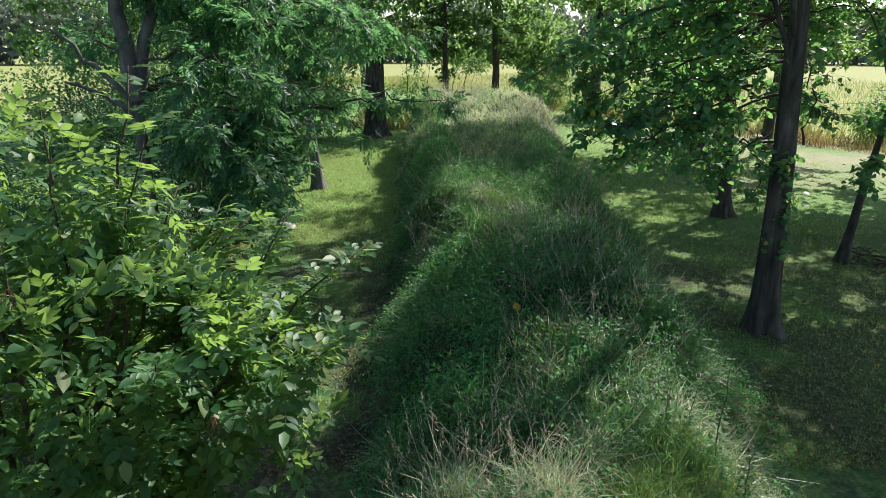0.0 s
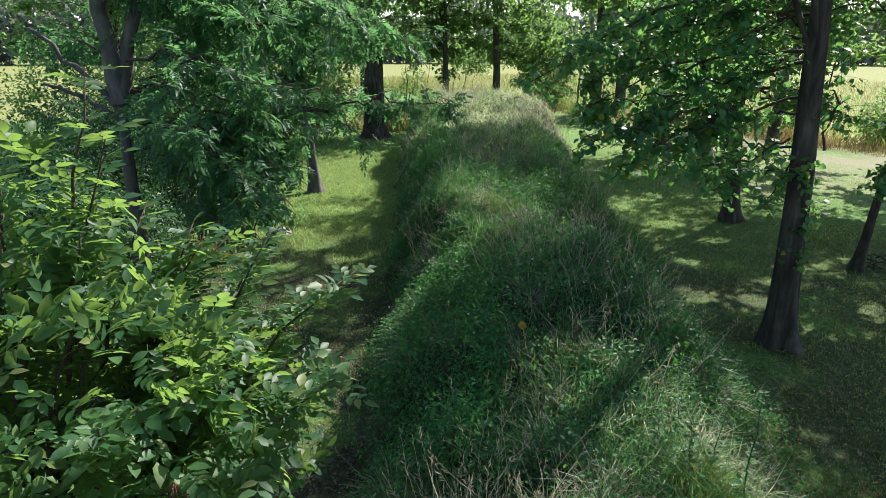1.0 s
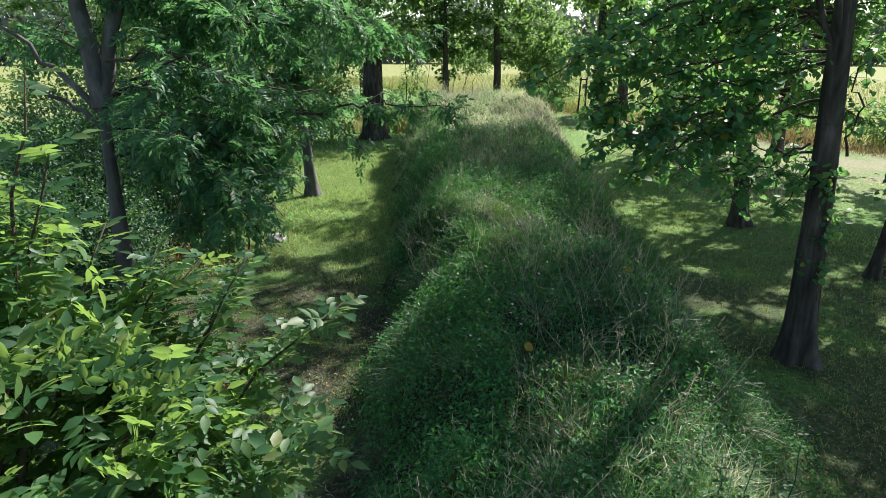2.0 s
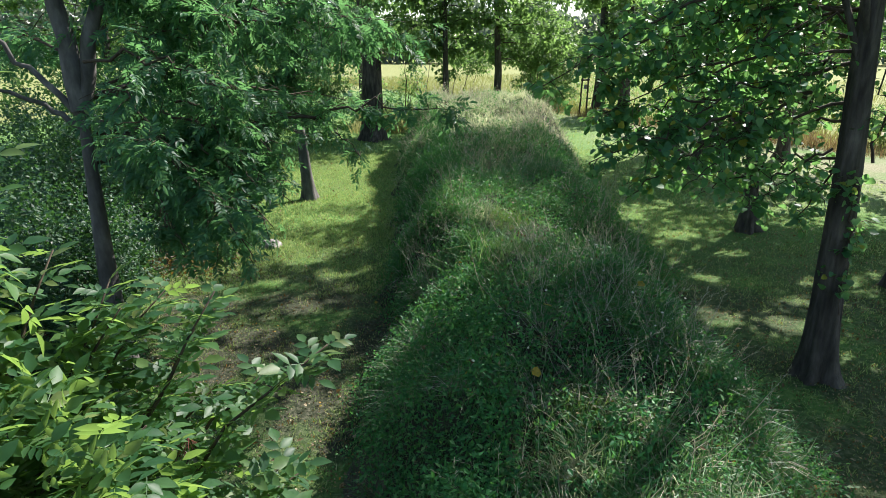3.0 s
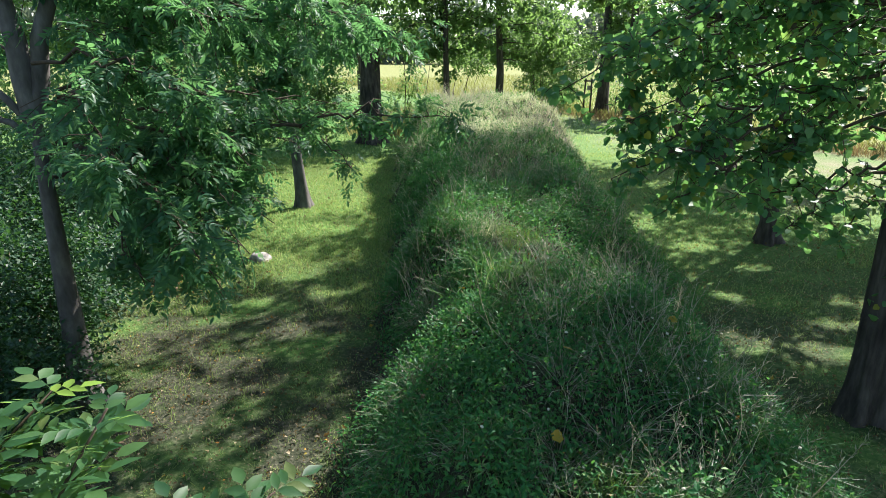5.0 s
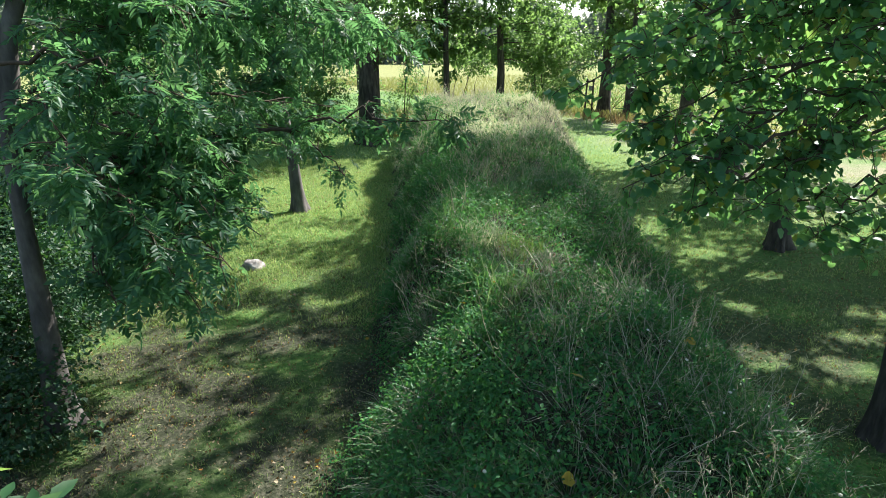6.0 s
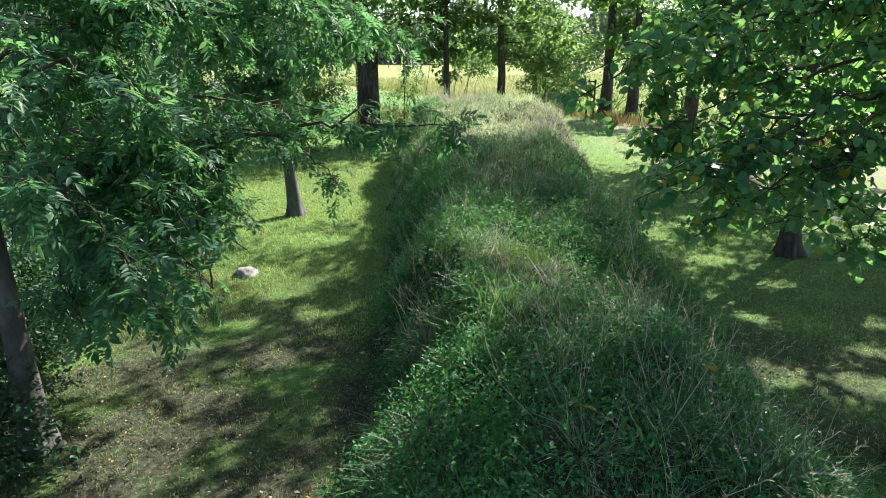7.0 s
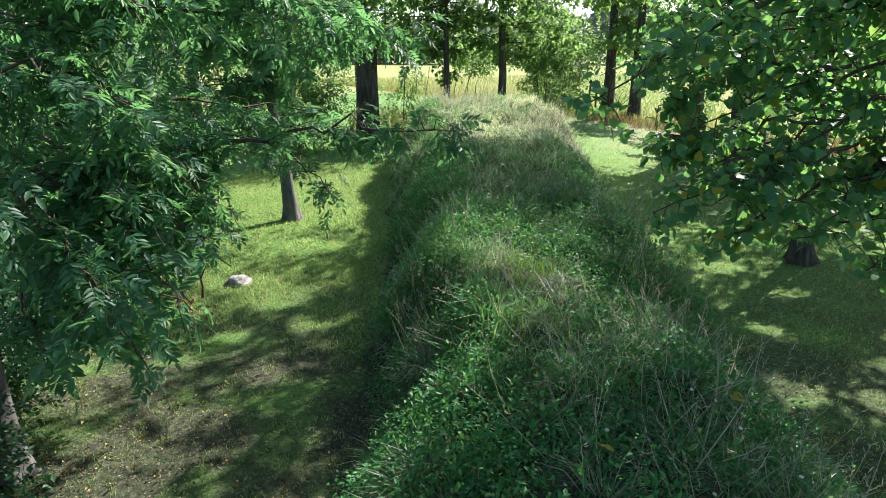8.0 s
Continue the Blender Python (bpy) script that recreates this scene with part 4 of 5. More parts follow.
for i, e in enumerate(shoots):
    line = bend((rng.normal(0, .15), rng.normal(0, .12), 0), np.array(e) - ebase, 12, -0.35, 0.04, 70 + i)
    part("stem", mesh_of("stem", *tube(line, np.linspace(0.024, 0.003, 12), 8, 0.04, i), M_TWIG, True), elder)
    tang = unit(np.gradient(line, axis=0))
    leaves = 62 if e[0] > -1.35 else 36
    for k in range(leaves):
        s = 4.5 + 6.4 * k / (leaves - 1)
        p = np.array([np.interp(s, np.arange(12), line[:, j]) for j in range(3)])
        a = k * 2.4 + i
        pos.append(p), axis.append(np.array([math.cos(a), math.sin(a), 0.35 - 0.3 * rng.random()]) + 0.4 * tang[min(11, int(s))]), up.append(np.array([0, 0, 1.0]) + rng.normal(0, .25, 3))
d = unit(rng.normal(0, 1, (2500, 3)))
lump = 1 + 0.16 * np.sin(6 * d[:, :1] + 1) * np.sin(5 * d[:, 1:2]) + 0.10 * np.sin(11 * d[:, 2:3])
upper = (np.arange(2500) % 6 == 0)[:, None]
shell = np.where(upper, np.array([-2.4, 3.05, 2.85]), EC) - ebase + d * np.where(upper, np.array([0.85, 0.42, 0.55]), ER) * lump * rng.uniform(0.6, 1.02, (2500, 1)) ** 0.5
pos = np.concatenate([np.array(pos), shell])
axis = unit(np.concatenate([np.array(axis), d + rng.normal(0, 0.5, d.shape) + np.array([0, 0, -0.15])]))
up = unit(np.concatenate([np.array(up), np.array([0, 0, 0.9]) + 0.5 * d + rng.normal(0, 0.5, d.shape)]))
rot, size = frames_for(axis, up), 0.142 * rng.uniform(0.6, 1.3, len(pos)) * np.interp(pos[:, 0] + ebase[0], [-1.6, -1.0], [1.05, 0.9])
kind = rng.random(len(pos)) < 0.6
# the leaves on the sunny upper side towards the mound stand singly
score = pos[:, 2] + 0.35 * pos[:, 0] + rng.normal(0, 0.2, len(pos))
single = np.zeros(len(pos), bool)
single[np.argsort(-score)[:280]] = True
leaf_me = [mesh_of("leaf", *ELDER_LEAF, M_ELDER, True), mesh_of("leaf", *ELDER_LEAF_B, M_ELDER, True)]
for i in np.nonzero(single)[0]:
    ob = part("leaf", leaf_me[0 if kind[i] else 1], elder)
    ob.matrix_local = Matrix.LocRotScale(Vector(pos[i]), Matrix(rot[i].tolist()).to_quaternion(), Vector((size[i],) * 3))
part("foliage", mesh_of("foliage", *scattered(ELDER_PLAIN, pos[~single], rot[~single], size[~single]), M_ELDER, True), elder, kind="stuff")
ico = bmesh.new()
bmesh.ops.create_icosphere(ico, subdivisions=1, radius=1.0)
ball = (np.array([v.co[:] for v in ico.verts]), np.array([[v.index for v in f.verts] for f in ico.faces]))
ico.free()
for i in range(11):
    d = unit(rng.normal(0, 1, 3) + np.array([0.5, -0.8, 0.6]))
    c = EC - ebase + d * ER * 1.0
    n = 70
    a, r = rng.uniform(0, 6.28, n), 0.075 * np.sqrt(rng.random(n))
    head = np.stack([r * np.cos(a), r * np.sin(a), rng.normal(0, 0.012, n) - 3 * r * r - 0.06], -1) + c
    fruit = part("umbel", mesh_of("umbel", *scattered(ball, head, np.tile(np.eye(3), (n, 1, 1)), rng.uniform(0.003, 0.0045, n)), M_BERRY, True), elder, "hanging flat cluster of black berries", "stuff")
    part("stalk", mesh_of("stalk", *joined([tube(np.linspace(c, head[k], 3), [0.0014, 0.001, 0.0008], 4) for k in range(0, n, 6)]), M_REDSTEM), fruit, "thin red stalks")


# ---------------------------------------------------------------- grass, herbs, litter
def strip(rng, n, xr, yr, bias=1.6):
    """Random places, denser towards the near end."""
    y = yr[0] + (yr[1] - yr[0]) * rng.random(n) ** bias
    return rng.uniform(*xr, n), y


rng = np.random.default_rng(3)
blades = []
for n, lo, hi, wid, cur, lean, bias in ((130000, 0.10, 0.27, 0.028, 0.7, 0.55, 1.5), (80000, 0.20, 0.45, 0.017, 0.9, 0.45, 1.4)):
    x, y = strip(rng, n, (-1.9, 4.4), (2.2, 27.5), bias)
    h = mound_height(x, y)
    dens = np.sin(2.1 * x + 1.3 * np.sin(1.1 * y)) * np.sin(1.7 * y + 0.8 * x)
    ok = (h > 0.03) & (rng.random(n) < (0.65 + 0.35 * dens) * np.interp(y, [14, 18], [1.0, 0.2]))
    x, y, h = x[ok], y[ok], h[ok]
    far = 1 + 0.045 * y
    ln = rng.uniform(lo, hi, len(x)) * (0.8 + 0.35 * dens[ok]) * np.clip(h / 0.5, 0.55, 1)
    blades.append(scattered(blade_shape(wid, cur), np.stack([x, y, h - 0.05], -1), upright(rng, len(x), lean), np.stack([ln * far, ln, ln], -1)))
mound_grass = tagged(new("mound_grass", mesh_of("mound_grass", *joined(blades), M_GRASS)), "tall uncut grass covering the earth mound", "grass", kind="stuff")

n = 9500
x, y = strip(rng, n, (-1.2, 3.4), (2.4, 27), 1.3)
h = mound_height(x, y)
tone = np.sin(1.3 * x + 0.9 * y) + np.sin(0.7 * y - 1.9 * x)
ok = (h > 0.5) & (rng.random(n) < 0.3 + 0.45 * tone)
x, y, h = x[ok], y[ok], h[ok]
ln = rng.uniform(0.3, 0.75, len(x))
tagged(new("dry_stalks", mesh_of("dry_stalks", *scattered(seed_stem(), np.stack([x, y, h - 0.03], -1), upright(rng, len(x), 0.55), np.stack([ln * (0.9 + .05 * y), ln, ln], -1)), M_STRAW)), "dry seeding grass stalks standing on the mound", "dry grass", kind="stuff")

# pale dry grass on the sunny far end
n = 80000
x, y = rng.uniform(-2.2, 4.8, n), rng.uniform(12.5, 27.5, n)
h = mound_height(x, y)
fade = np.clip((y - 13) / 5, 0, 1) * (0.6 + 0.4 * np.sin(1.7 * x + 1.1 * y) * np.sin(1.3 * y - 0.6 * x))
ok = (h > 0.25) & (rng.random(n) < fade)
x, y, h = x[ok], y[ok], h[ok]
ln = rng.uniform(0.09, 0.27, len(x))
tagged(new("dry_grass", mesh_of("dry_grass", *scattered(blade_shape(0.05, 0.8), np.stack([x, y, h - 0.02], -1), upright(rng, len(x), 0.6), np.stack([ln * 1.3, ln, ln], -1)), M_HAY)), "pale sun-bleached grass on the mound's end", "dry grass", kind="stuff")

# leafy weeds, thickest on the side away from the lawn
n = 20000
x, y = strip(rng, n, (-1.5, 3.9), (2.4, 25), 1.35)
h = mound_height(x, y)
ok = (h > 0.03) & (rng.random(n) < np.interp(y, [3.5, 5.5], [0.2, 1.0])) & (rng.random(n) < np.interp(y, [14, 17], [1.0, 0.15]) * 0.12 + np.interp(y, [14, 17], [1.0, 0.15]) * 0.85 * smooth(0.5 + 0.9 * np.sin(1.2 * x - 0.4 + 0.5 * y) * np.sin(0.9 * y - 0.7 * x + 0.6) + 0.18 * x))
c = np.stack([x, y, h + rng.uniform(0.02, 0.17, n)], -1)[ok]
p, ax, u = leaves_round(rng, c, 11, 0.14, 0.8)
tagged(new("weeds", mesh_of("weeds", *scattered(small_leaf(0.55), p, frames_for(ax, u), rng.uniform(0.016, 0.042, len(p)) * (1 + 0.04 * p[:, 1])), M_HERB)), "green leafy weeds growing among the mound grass", "weeds", kind="stuff")

n = 4200
y = 3.5 + 19 * rng.random(n) ** 1.2
x = np.interp(y, CREST_Y, LEFT_X) + 1.2 * rng.random(n) ** 0.8 + 0.2
c = np.stack([x, y, mound_height(x, y) + rng.uniform(0.0, 0.18, n) * np.clip(mound_height(x, y) * 3, 0.2, 1)], -1)
p, ax, u = leaves_round(rng, c, 14, 0.13, 0.8)
tagged(new("slope_weeds", mesh_of("slope_weeds", *scattered(small_leaf(0.5), p, frames_for(ax, u), rng.uniform(0.02, 0.05, len(p)) * (1 + 0.03 * p[:, 1])), M_HERB)), "green leafy weeds on the mound's steep side", "weeds", kind="stuff")

n = 110
x, y = strip(rng, n, (-0.9, 2.6), (4.5, 20), 1.2)
h = mound_height(x, y)
ok = h > 0.6
p = np.stack([x, y, h + rng.uniform(0.2, 0.42, n)], -1)[ok]
tagged(new("flower_heads", mesh_of("flower_heads", *scattered(ball, p, upright(rng, len(p)), np.stack([rng.uniform(.008, .014, len(p))] * 2 + [rng.uniform(.006, .01, len(p))], -1)), M_WHITE)), "small white flower heads among the grass", "flowers", kind="stuff")

# lawn
lawn = []
for n, xr, yr, lo, hi, wid in ((60000, (-6.5, -0.8), (6.0, 13.5), 0.015, 0.045, 0.16), (80000, (-6.5, -1.0), (10.0, 24.0), 0.035, 0.08, 0.14), (70000, (2.6, 8.5), (4.5, 13.5), 0.015, 0.05, 0.16), (60000, (3.0, 13.0), (12.0, 25.0), 0.03, 0.08, 0.14), (12000, (-6, 12), (24, 40), 0.05, 0.12, 0.2)):
    x, y = strip(rng, n, xr, yr, 1.3)
    ok = (mound_height(x, y) < 0.25)
    patch = np.sin(1.1 * x + 2 * np.sin(0.7 * y)) * np.sin(0.9 * y + 1.3 * np.sin(0.8 * x))
    edge = smooth((y + 0.9 * np.sin(1.4 * x + 0.6) + 0.5 * np.sin(3.7 * x) + rng.normal(0, 0.4, n) - 10.6) / 3.0)
    thin = np.where(x < 0, 0.34 + 0.4 * patch + edge * (0.46 - 0.2 * patch), np.where(y < 14, 0.26 + 0.42 * patch, np.interp(x, [6.5, 9.5], [0.75, 0.25]) + 0.2 * patch))
    ok &= rng.random(n) < thin
    x, y = x[ok], y[ok]
    ln = rng.uniform(lo, hi, len(x))
    lawn.append(scattered(short_blade(wid, 0.6), np.stack([x, y, ground_height(x, y) + mound_height(x, y) - 0.005], -1), upright(rng, len(x), 0.45), np.stack([ln * (1 + .04 * y), ln, ln], -1)))
tagged(new("lawn_grass", mesh_of("lawn_grass", *joined(lawn), M_LAWN)), "short mown grass between the trees", "grass", kind="stuff")

clumps = 1100
cx, cy = np.where(rng.random(clumps) < 0.5, rng.uniform(-4.6, -1.0, clumps), rng.uniform(3.2, 8.0, clumps)), 5.5 + 8.5 * rng.random(clumps) ** 1.3
per = 12
x, y = np.repeat(cx, per) + rng.normal(0, 0.05, clumps * per), np.repeat(cy, per) + rng.normal(0, 0.05, clumps * per)
ok = mound_height(x, y) < 0.3
x, y = x[ok], y[ok]
ln = rng.uniform(0.025, 0.07, len(x))
tagged(new("grass_clumps", mesh_of("grass_clumps", *scattered(short_blade(0.09, 0.7), np.stack([x, y, ground_height(x, y) + mound_height(x, y) - 0.005], -1), upright(rng, len(x), 0.5), ln), M_LAWN)), "small grass clumps on the trodden earth", "grass", kind="stuff")

n = 80000
x, y = strip(rng, n, (-6.0, 9.5), (4.5, 22), 1.6)
h = mound_height(x, y)
ok = (h < 0.4) & (rng.random(n) < np.where(x < 0, 0.9, 0.8))
p = np.stack([x, y, h + ground_height(x, y) + 0.02 + 0.03 * rng.random(n)], -1)[ok]
u = unit(np.array([0, 0, 1.0]) + rng.normal(0, 0.5, p.shape))
tagged(new("fallen_leaves", mesh_of("fallen_leaves", *scattered(TINY_LEAF, p, frames_for(rng.normal(0, 1, p.shape), u), rng.uniform(0.012, 0.04, len(p)) * (1 + 1.0 * (rng.random(len(p)) > 0.97))), M_DRY)), "scattered brown and yellow fallen leaves", "fallen leaves", kind="stuff")

# strip of rusty docks before the field, crop behind it
n = 5200
s = rng.random(n) ** 0.8
off = rng.random(n) * 1.6
x = 4.5 + 18 * s + 0.88 * off
y = (25.0 - 0.88 * (x - 0.88 * off)) / 0.475 + 0.475 * off
ln = rng.uniform(0.2, 0.9, n) * (0.75 + 0.35 * np.sin(9 * s) * np.sin(31 * s))
tagged(new("dock_strip", mesh_of("dock_strip", *scattered(blade_shape(0.04, 0.3), np.stack([x, y, np.zeros(n)], -1), upright(rng, n, 0.35), ln), M_RUST)), "strip of rusty dry docks along the field", "dry weeds", kind="stuff")
n = 34000
s, off = rng.random(n), 1.5 + 60 * rng.random(n) ** 2
along = -70 + 90 * s
x = 13.0 + 0.475 * along + 0.88 * off
y = 28.5 - 0.88 * along + 0.475 * off
ok = y > 12
ln = rng.uniform(0.25, 0.65, n)
tagged(new("crop", mesh_of("crop", *scattered(short_blade(0.05, 0.4), np.stack([x, y, np.zeros(n)], -1)[ok], upright(rng, ok.sum(), 0.25), ln[ok]), M_CROP)), "ripe yellow crop in the sunlit field", "crop", kind="stuff")

# tall golden weeds behind the mound's end
n = 9000
x, y = rng.uniform(-4.5, 5.4, n), 30.0 + 8.0 * rng.random(n)
ok = mound_height(x, y) < 0.1
x, y = x[ok], y[ok]
ln = rng.uniform(0.4, 1.35, len(x)) * (0.8 + 0.3 * np.sin(1.9 * x) * np.sin(1.4 * y + x))
tagged(new("golden_weeds", mesh_of("golden_weeds", *scattered(blade_shape(0.05, 0.35), np.stack([x, y, np.zeros(len(x))], -1), upright(rng, len(x), 0.25), ln), M_GOLD)), "tall golden weeds in the sun behind the mound", "weeds", kind="stuff")

# far woods all round, the haze over them painted into their leaf colour
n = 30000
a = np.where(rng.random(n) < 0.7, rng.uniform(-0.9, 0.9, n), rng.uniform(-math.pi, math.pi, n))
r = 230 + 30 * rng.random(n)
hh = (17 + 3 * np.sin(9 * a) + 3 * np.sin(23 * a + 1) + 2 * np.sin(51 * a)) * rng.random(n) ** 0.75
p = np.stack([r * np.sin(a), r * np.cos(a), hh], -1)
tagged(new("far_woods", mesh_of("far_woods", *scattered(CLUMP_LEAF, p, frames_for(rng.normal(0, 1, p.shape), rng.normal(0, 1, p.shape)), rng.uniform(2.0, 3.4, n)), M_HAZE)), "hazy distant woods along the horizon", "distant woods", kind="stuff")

# ---------------------------------------------------------------- small things
def add_stone(x, y, rx, ry, rz, seed):
    bm = bmesh.new()
    bmesh.ops.create_icosphere(bm, subdivisions=3, radius=1.0)
    for v in bm.verts:
        k = 1 + 0.34 * noise.noise(v.co * 1.3 + Vector((seed, 0, 0))) + 0.12 * noise.noise(v.co * 3.4)
        v.co = Vector((v.co.x * rx * k, v.co.y * ry * k, max(v.co.z, -0.35) * rz * k))
    me = bpy.data.meshes.new("boulder")
    bm.to_mesh(me)
    bm.free()
    me.materials.append(M_STONE)
    for f in me.polygons:
        f.use_smooth = True
    ob = tagged(new("boulder", me), "pale rounded boulder lying on the grass", "stone")
    ob.location = (x, y, rz * 0.3)
    return ob


add_stone(-3.45, 12.4, 0.20, 0.15, 0.13, 5)
stand = tagged(new("wooden_stand"), "dark two-legged wooden stand with a small pale plate", "stand")
stand.location = (8.56, 39.1, 0)
for k in range(2):
    part("post", mesh_of("post", *tube(bend((0.44 * k, 0, 0), (0.08 + 0.36 * k, 0.04, 2.25), 6, 0, 0.008, k), np.linspace(0.06, 0.05, 6), 8, 0.05, k), M_BARK, True), stand)
part("crossbar", mesh_of("crossbar", *tube(bend((-0.02, 0.02, 2.12), (0.52, 0.02, 2.14), 4, 0, 0.004, 3), np.full(4, 0.05), 8, 0.04, 3), M_BARK, True), stand)
plate = bmesh.new()
bmesh.ops.create_cube(plate, size=1.0, matrix=Matrix.Translation((0.27, -0.04, 1.72)) @ Matrix.Diagonal((0.20, 0.02, 0.26, 1)))
bmesh.ops.bevel(plate, geom=plate.edges[:], offset=0.006, segments=1, affect='EDGES')
plate_me = bpy.data.meshes.new("plate")
plate.to_mesh(plate_me)
plate.free()
plate_me.materials.append(M_STONE)
part("plate", plate_me, stand, "small pale plate")


# ---------------------------------------------------------------- sunny tufts and tall weeds on the mound's near end
rng = np.random.default_rng(91)
def grass_tuft(x, y, r, n, lo, hi, material, label):
    a, d = rng.uniform(0, 6.28, n), r * np.sqrt(rng.random(n))
    px, py = d * np.cos(a), d * np.sin(a)
    pz = mound_height(x + px, y + py) - mound_height(x, y)
    ln = rng.uniform(lo, hi, n)
    ob = tagged(new("grass_tuft", mesh_of("grass_tuft", *scattered(blade_shape(0.014, 0.75), np.stack([px, py, pz - 0.02], -1), upright(rng, n, 0.35), ln), material)), label, "grass tuft", kind="stuff")
    ob.location = (x, y, float(mound_height(x, y)))
    return ob


grass_tuft(0.66, 2.92, 0.17, 420, 0.16, 0.4, M_HAY, "pale dry grass tuft on the mound's top")
grass_tuft(0.15, 2.8, 0.24, 500, 0.18, 0.4, M_TUSSOCK, "grey-green grass tuft on the mound's top")
grass_tuft(1.33, 2.95, 0.3, 1300, 0.2, 0.45, M_TUFT, "fresh green grass tuft on the mound's top")
grass_tuft(1.75, 3.5, 0.3, 700, 0.2, 0.45, M_TUFT, "yellow-green grass tuft on the mound's shoulder")
grass_tuft(2.05, 4.0, 0.3, 300, 0.2, 0.5, M_HAY, "pale leaning grass tuft on the mound's slope")
grass_tuft(2.45, 3.75, 0.34, 320, 0.2, 0.5, M_TUSSOCK, "bleached grass tuft low on the mound's slope")
grass_tuft(0.86, 4.4, 0.14, 220, 0.2, 0.42, M_HAY, "small pale grass tuft on the mound's top")
grass_tuft(1.02, 4.95, 0.16, 200, 0.2, 0.38, M_TUFT, "small bright grass tuft on the mound's top")
grass_tuft(0.45, 9.5, 0.34, 380, 0.15, 0.36, M_HAY, "sunlit pale grass tuft on the mound's top")
grass_tuft(-0.15, 8.4, 0.22, 160, 0.15, 0.4, M_STRAW, "dry brown grass tuft on the mound's edge")
grass_tuft(0.95, 9.3, 0.3, 300, 0.15, 0.36, M_TUFT, "sunlit green grass tuft on the mound's top")


def nettle(x, y, h, seed):
    """An upright weed: a stem with crossed pairs of toothed leaves that grow smaller to the tip."""
    r = np.random.default_rng(seed)
    ob = tagged(new("tall_weed"), "tall pale-leaved weed standing in the mound grass", "weed", "tall weeds on the mound")
    ob.location = (x, y, float(mound_height(x, y)) - 0.02)
    line = bend((0, 0, 0), (r.normal(0, 0.06), r.normal(0, 0.06), h), 8, 0, 0.01, seed)
    part("stem", mesh_of("stem", *tube(line, np.linspace(0.006, 0.002, 8), 6), M_HERB, True), ob)
    shape = mesh_of("leaf", *leaflet_shape(0.5, 0.3, 0.25), M_NETTLE)
    for k in range(13):
        s = 0.22 + 0.78 * k / 12
        p = np.array([np.interp(s, np.linspace(0, 1, 8), line[:, j]) for j in range(3)])
        for side in (0, math.pi):
            a = k * 1.57 + side + r.normal(0, 0.2)
            rot = frames_for(np.array([[math.cos(a), math.sin(a), 0.35]]), np.array([[0, 0, 1.0]]))[0]
            size = (0.085 * (1.15 - 0.75 * s)) * r.uniform(0.8, 1.2)
            part("leaf", shape, ob).matrix_local = Matrix.LocRotScale(Vector(p), Matrix(rot.tolist()).to_quaternion(), Vector((size,) * 3))


for k, (x, y, h) in enumerate(((1.93, 3.5, 0.95), (1.8, 3.75, 0.55), (1.6, 3.6, 0.6), (2.05, 3.3, 0.55), (1.7, 4.1, 0.5), (1.45, 3.95, 0.45), (2.1, 3.8, 0.6))):
    nettle(x, y, h, 700 + k)

# single broad leaves that fell on the mound
for k, (x, y) in enumerate(((-0.72, 7.35), (0.95, 6.0), (0.2, 7.9), (1.9, 6.6), (-0.4, 9.9), (0.7, 5.2), (2.3, 8.2))):
    ob = tagged(new("fallen_leaf", mesh_of("fallen_leaf", *LIME_LEAF, M_YELLOW)), "yellow fallen lime leaf caught on the grass", "leaf", "yellow leaves on the mound")
    ob.matrix_world = pose(x, y, float(mound_height(x, y)) + 0.16, 15 * (k % 3), 20, 70 * k) @ Matrix.Scale(0.085, 4)


# dead brushwood: bare stems by the hedge, and a heap of branches at the leaning tree's foot
def brushwood(name, label, x, y, n, spread_xy, h, seed, upright_share):
    r = np.random.default_rng(seed)
    ob = tagged(new(name), label, "dead branches")
    ob.location = (x, y, 0)
    for k in range(n):
        a = np.array([r.normal(0, spread_xy * 0.4), r.normal(0, spread_xy * 0.4), 0.02])
        if r.random() < upright_share:
            e = a + np.array([r.normal(0, 0.35), r.normal(0, 0.35), r.uniform(0.5, 1.0) * h])
        else:
            t = r.uniform(0, 6.28)
            e = a + np.array([math.cos(t), math.sin(t), 0]) * r.uniform(0.4, 1.0) * spread_xy + np.array([0, 0, r.uniform(0.02, 0.25) * h])
        line = bend(a, e, 7, -0.05, 0.04, seed + k)
        part("branch", mesh_of("branch", *tube(line, np.linspace(r.uniform(0.012, 0.03), 0.004, 7), 6, 0.06, k), M_TWIG, True), ob)


brushwood("brushwood", "bare dark stems of dead brushwood by the hedge", -4.95, 11.5, 26, 0.9, 1.5, 801, 0.75)
brushwood("brushwood", "heap of dead branches at a young tree's foot", 7.75, 10.2, 16, 0.9, 0.5, 802, 0.1)
n = 900
p = np.stack([rng.normal(-4.55, 0.45, n), rng.normal(11.2, 0.35, n), rng.uniform(0.02, 0.28, n)], -1)
tagged(new("leaf_litter", mesh_of("leaf_litter", *scattered(TINY_LEAF, p, frames_for(rng.normal(0, 1, p.shape), unit(np.array([0, 0, 1.0]) + rng.normal(0, 0.5, p.shape))), rng.uniform(0.04, 0.09, n)), M_DRY)), "heap of dry brown leaf litter by the hedge", "leaf litter", kind="stuff")


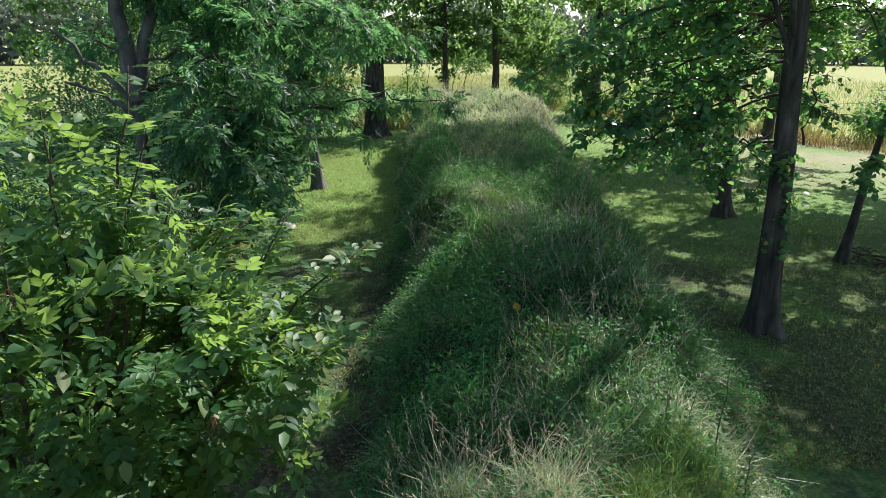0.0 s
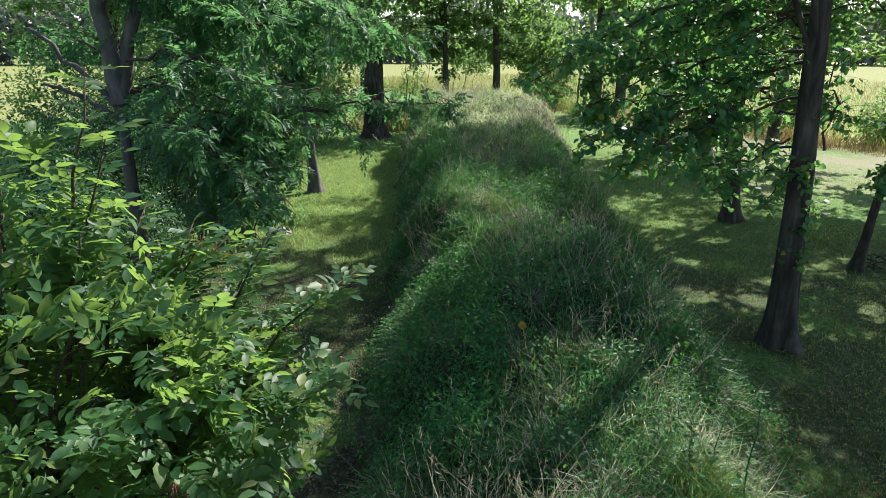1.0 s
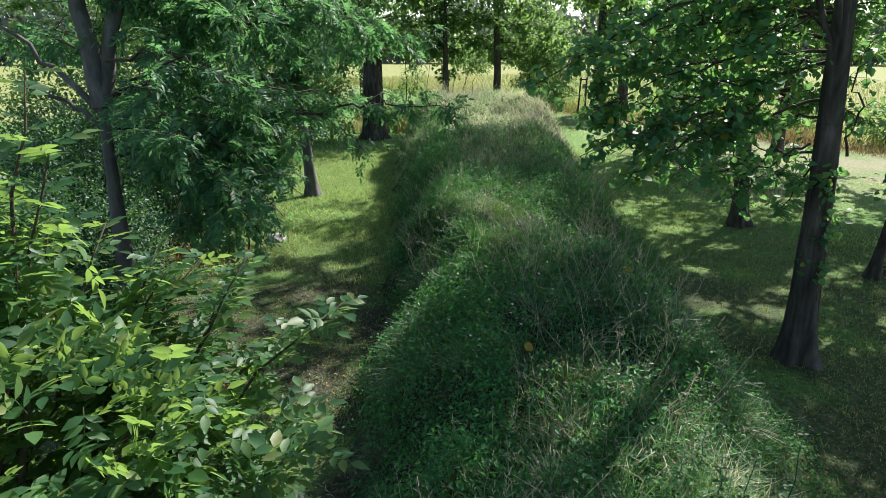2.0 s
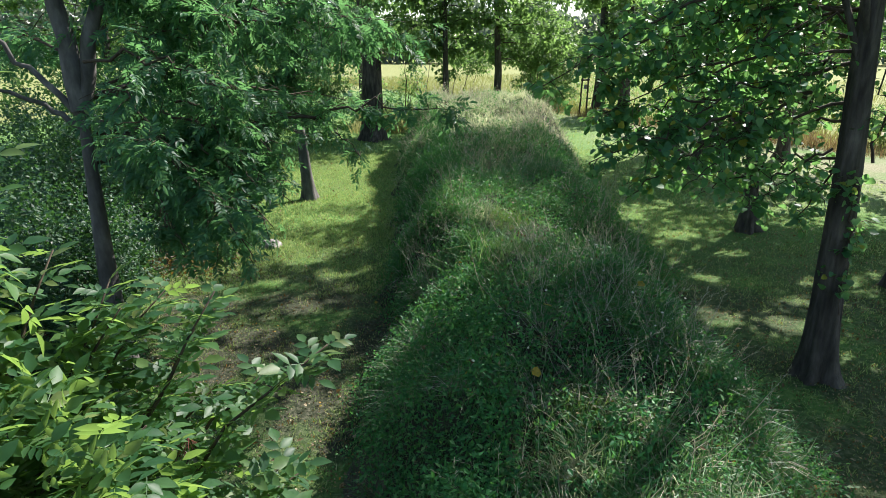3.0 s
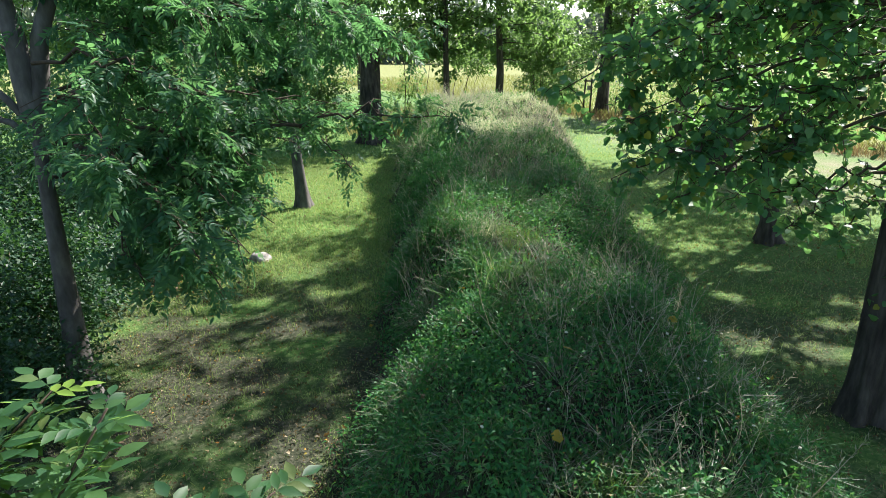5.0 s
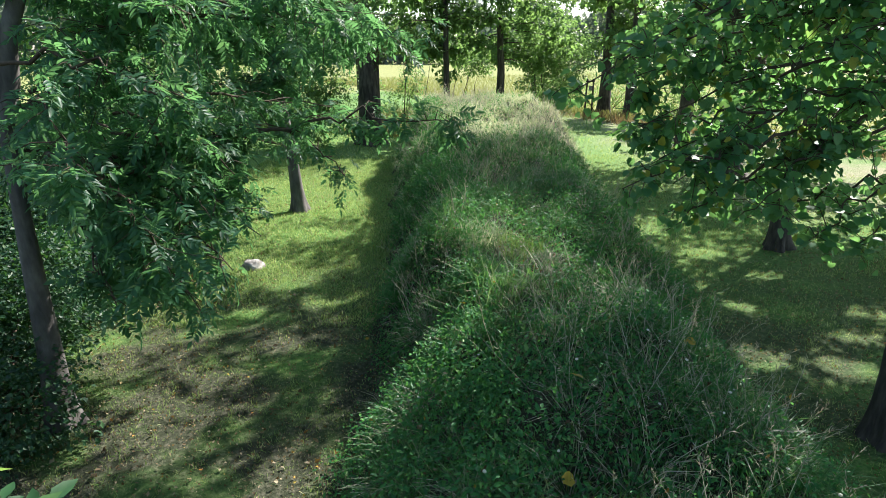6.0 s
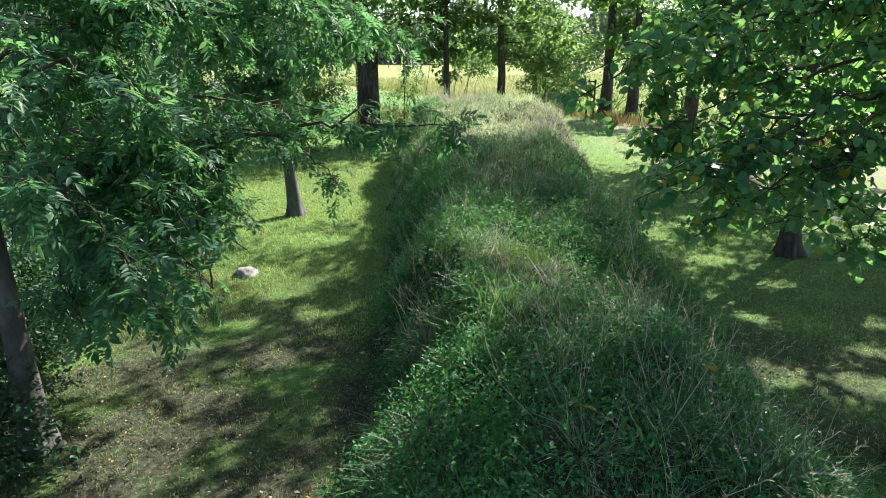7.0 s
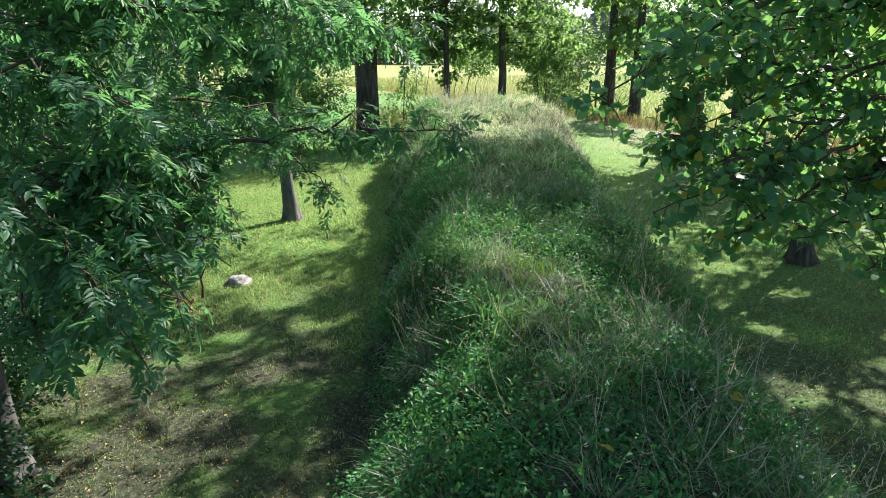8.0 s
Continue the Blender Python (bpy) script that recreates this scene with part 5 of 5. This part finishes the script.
# ---------------------------------------------------------------- tussocks over the mound
rng = np.random.default_rng(95)
count = 420
cy = 3.0 + 21 * rng.random(count) ** 1.25
cx = np.interp(cy, CREST_Y, LEFT_X) + 0.35 + (np.interp(cy, CREST_Y, RIGHT_X) - np.interp(cy, CREST_Y, LEFT_X) - 0.9) * rng.random(count)
for material, pick, label in ((M_TUSSOCK, 0, "grey-green grass tussocks on the mound"), (M_STRAW, 1, "bleached straw tussocks on the mound")):
    mine = (rng.random(count) < 0.36) == bool(pick)
    per = 60
    x0, y0, n = np.repeat(cx[mine], per), np.repeat(cy[mine], per), mine.sum() * per
    a = rng.uniform(0, 6.28, n)
    r = 0.12 * np.sqrt(rng.random(n))
    x, y = x0 + r * np.cos(a), y0 + r * np.sin(a)
    ln = rng.uniform(0.12, 0.33, n) * np.repeat(rng.uniform(0.7, 1.25, mine.sum()), per)
    out = np.stack([np.cos(a), np.sin(a), np.zeros(n)], -1)
    zax = unit(np.array([0, 0, 1.0]) + out * rng.uniform(0.1, 0.8, (n, 1)) + rng.normal(0, 0.15, (n, 3)))
    yax = unit(out - zax * np.sum(out * zax, -1, keepdims=True))
    turn = np.stack([np.cross(yax, zax), yax, zax], axis=-1)
    tagged(new("tussocks", mesh_of("tussocks", *scattered(blade_shape(0.017, 0.8), np.stack([x, y, mound_height(x, y) - 0.02], -1), turn, np.stack([ln * (1 + 0.05 * y), ln, ln], -1)), material)), label, "grass tussocks", kind="stuff")


# ---------------------------------------------------------------- leafy herbs in low domes, with dark gaps between them
rng = np.random.default_rng(96)
count = 1200
cy = 2.8 + 13.5 * rng.random(count) ** 1.3
lx, rx = np.interp(cy, CREST_Y, LEFT_X), np.interp(cy, CREST_Y, RIGHT_X)
cx = lx + 0.25 + (rx - lx - 0.5) * rng.random(count)
gather = np.sin(1.5 * cx + 0.8 * cy) * np.sin(1.1 * cy - 0.9 * cx + 2.0)
ok = (mound_height(cx, cy) > 0.05) & (rng.random(count) < (0.62 + 0.5 * gather) * np.interp(cy, [3.2, 5.2], [0.15, 1.0]))
cx, cy = cx[ok], cy[ok]
per = 46
wide = np.repeat(rng.uniform(0.09, 0.24, len(cx)), per)
high = wide * np.repeat(rng.uniform(0.8, 1.7, len(cx)), per)
d = unit(rng.normal(0, 1, (len(wide), 3)))
d[:, 2] = np.abs(d[:, 2])
x, y = np.repeat(cx, per) + d[:, 0] * wide, np.repeat(cy, per) + d[:, 1] * wide
p = np.stack([x, y, mound_height(np.repeat(cx, per), np.repeat(cy, per)) * 0.5 + mound_height(x, y) * 0.5 + 0.02 + d[:, 2] * high], -1)
axis = unit(d * np.array([1, 1, 0.3]) + rng.normal(0, 0.45, d.shape) + np.array([0, 0, -0.15]))
up = unit(d * 0.6 + np.array([0, 0, 0.8]) + rng.normal(0, 0.3, d.shape))
size = np.repeat(rng.uniform(0.022, 0.056, len(cx)), per) * rng.uniform(0.6, 1.2, len(p)) * (1 + 0.02 * y)
tagged(new("leafy_herbs", mesh_of("leafy_herbs", *scattered(four_sided(0.5), p, frames_for(axis, up), size), M_HERB)), "low domed leafy herbs growing over the mound", "herbs", kind="stuff")

# dead leaves caught in the mound's grass
n = 2600
y = 3.0 + 15 * rng.random(n) ** 1.3
lx, rx = np.interp(y, CREST_Y, LEFT_X), np.interp(y, CREST_Y, RIGHT_X)
x = lx + 0.1 + (rx - lx - 0.2) * rng.random(n)
p = np.stack([x, y, mound_height(x, y) + rng.uniform(0.03, 0.2, n)], -1)
tagged(new("dead_leaves", mesh_of("dead_leaves", *scattered(TINY_LEAF, p, frames_for(rng.normal(0, 1, p.shape), unit(np.array([0, 0, 1.0]) + rng.normal(0, 0.6, p.shape))), rng.uniform(0.02, 0.05, n)), M_DRY)), "brown dead leaves caught in the mound grass", "fallen leaves", kind="stuff")
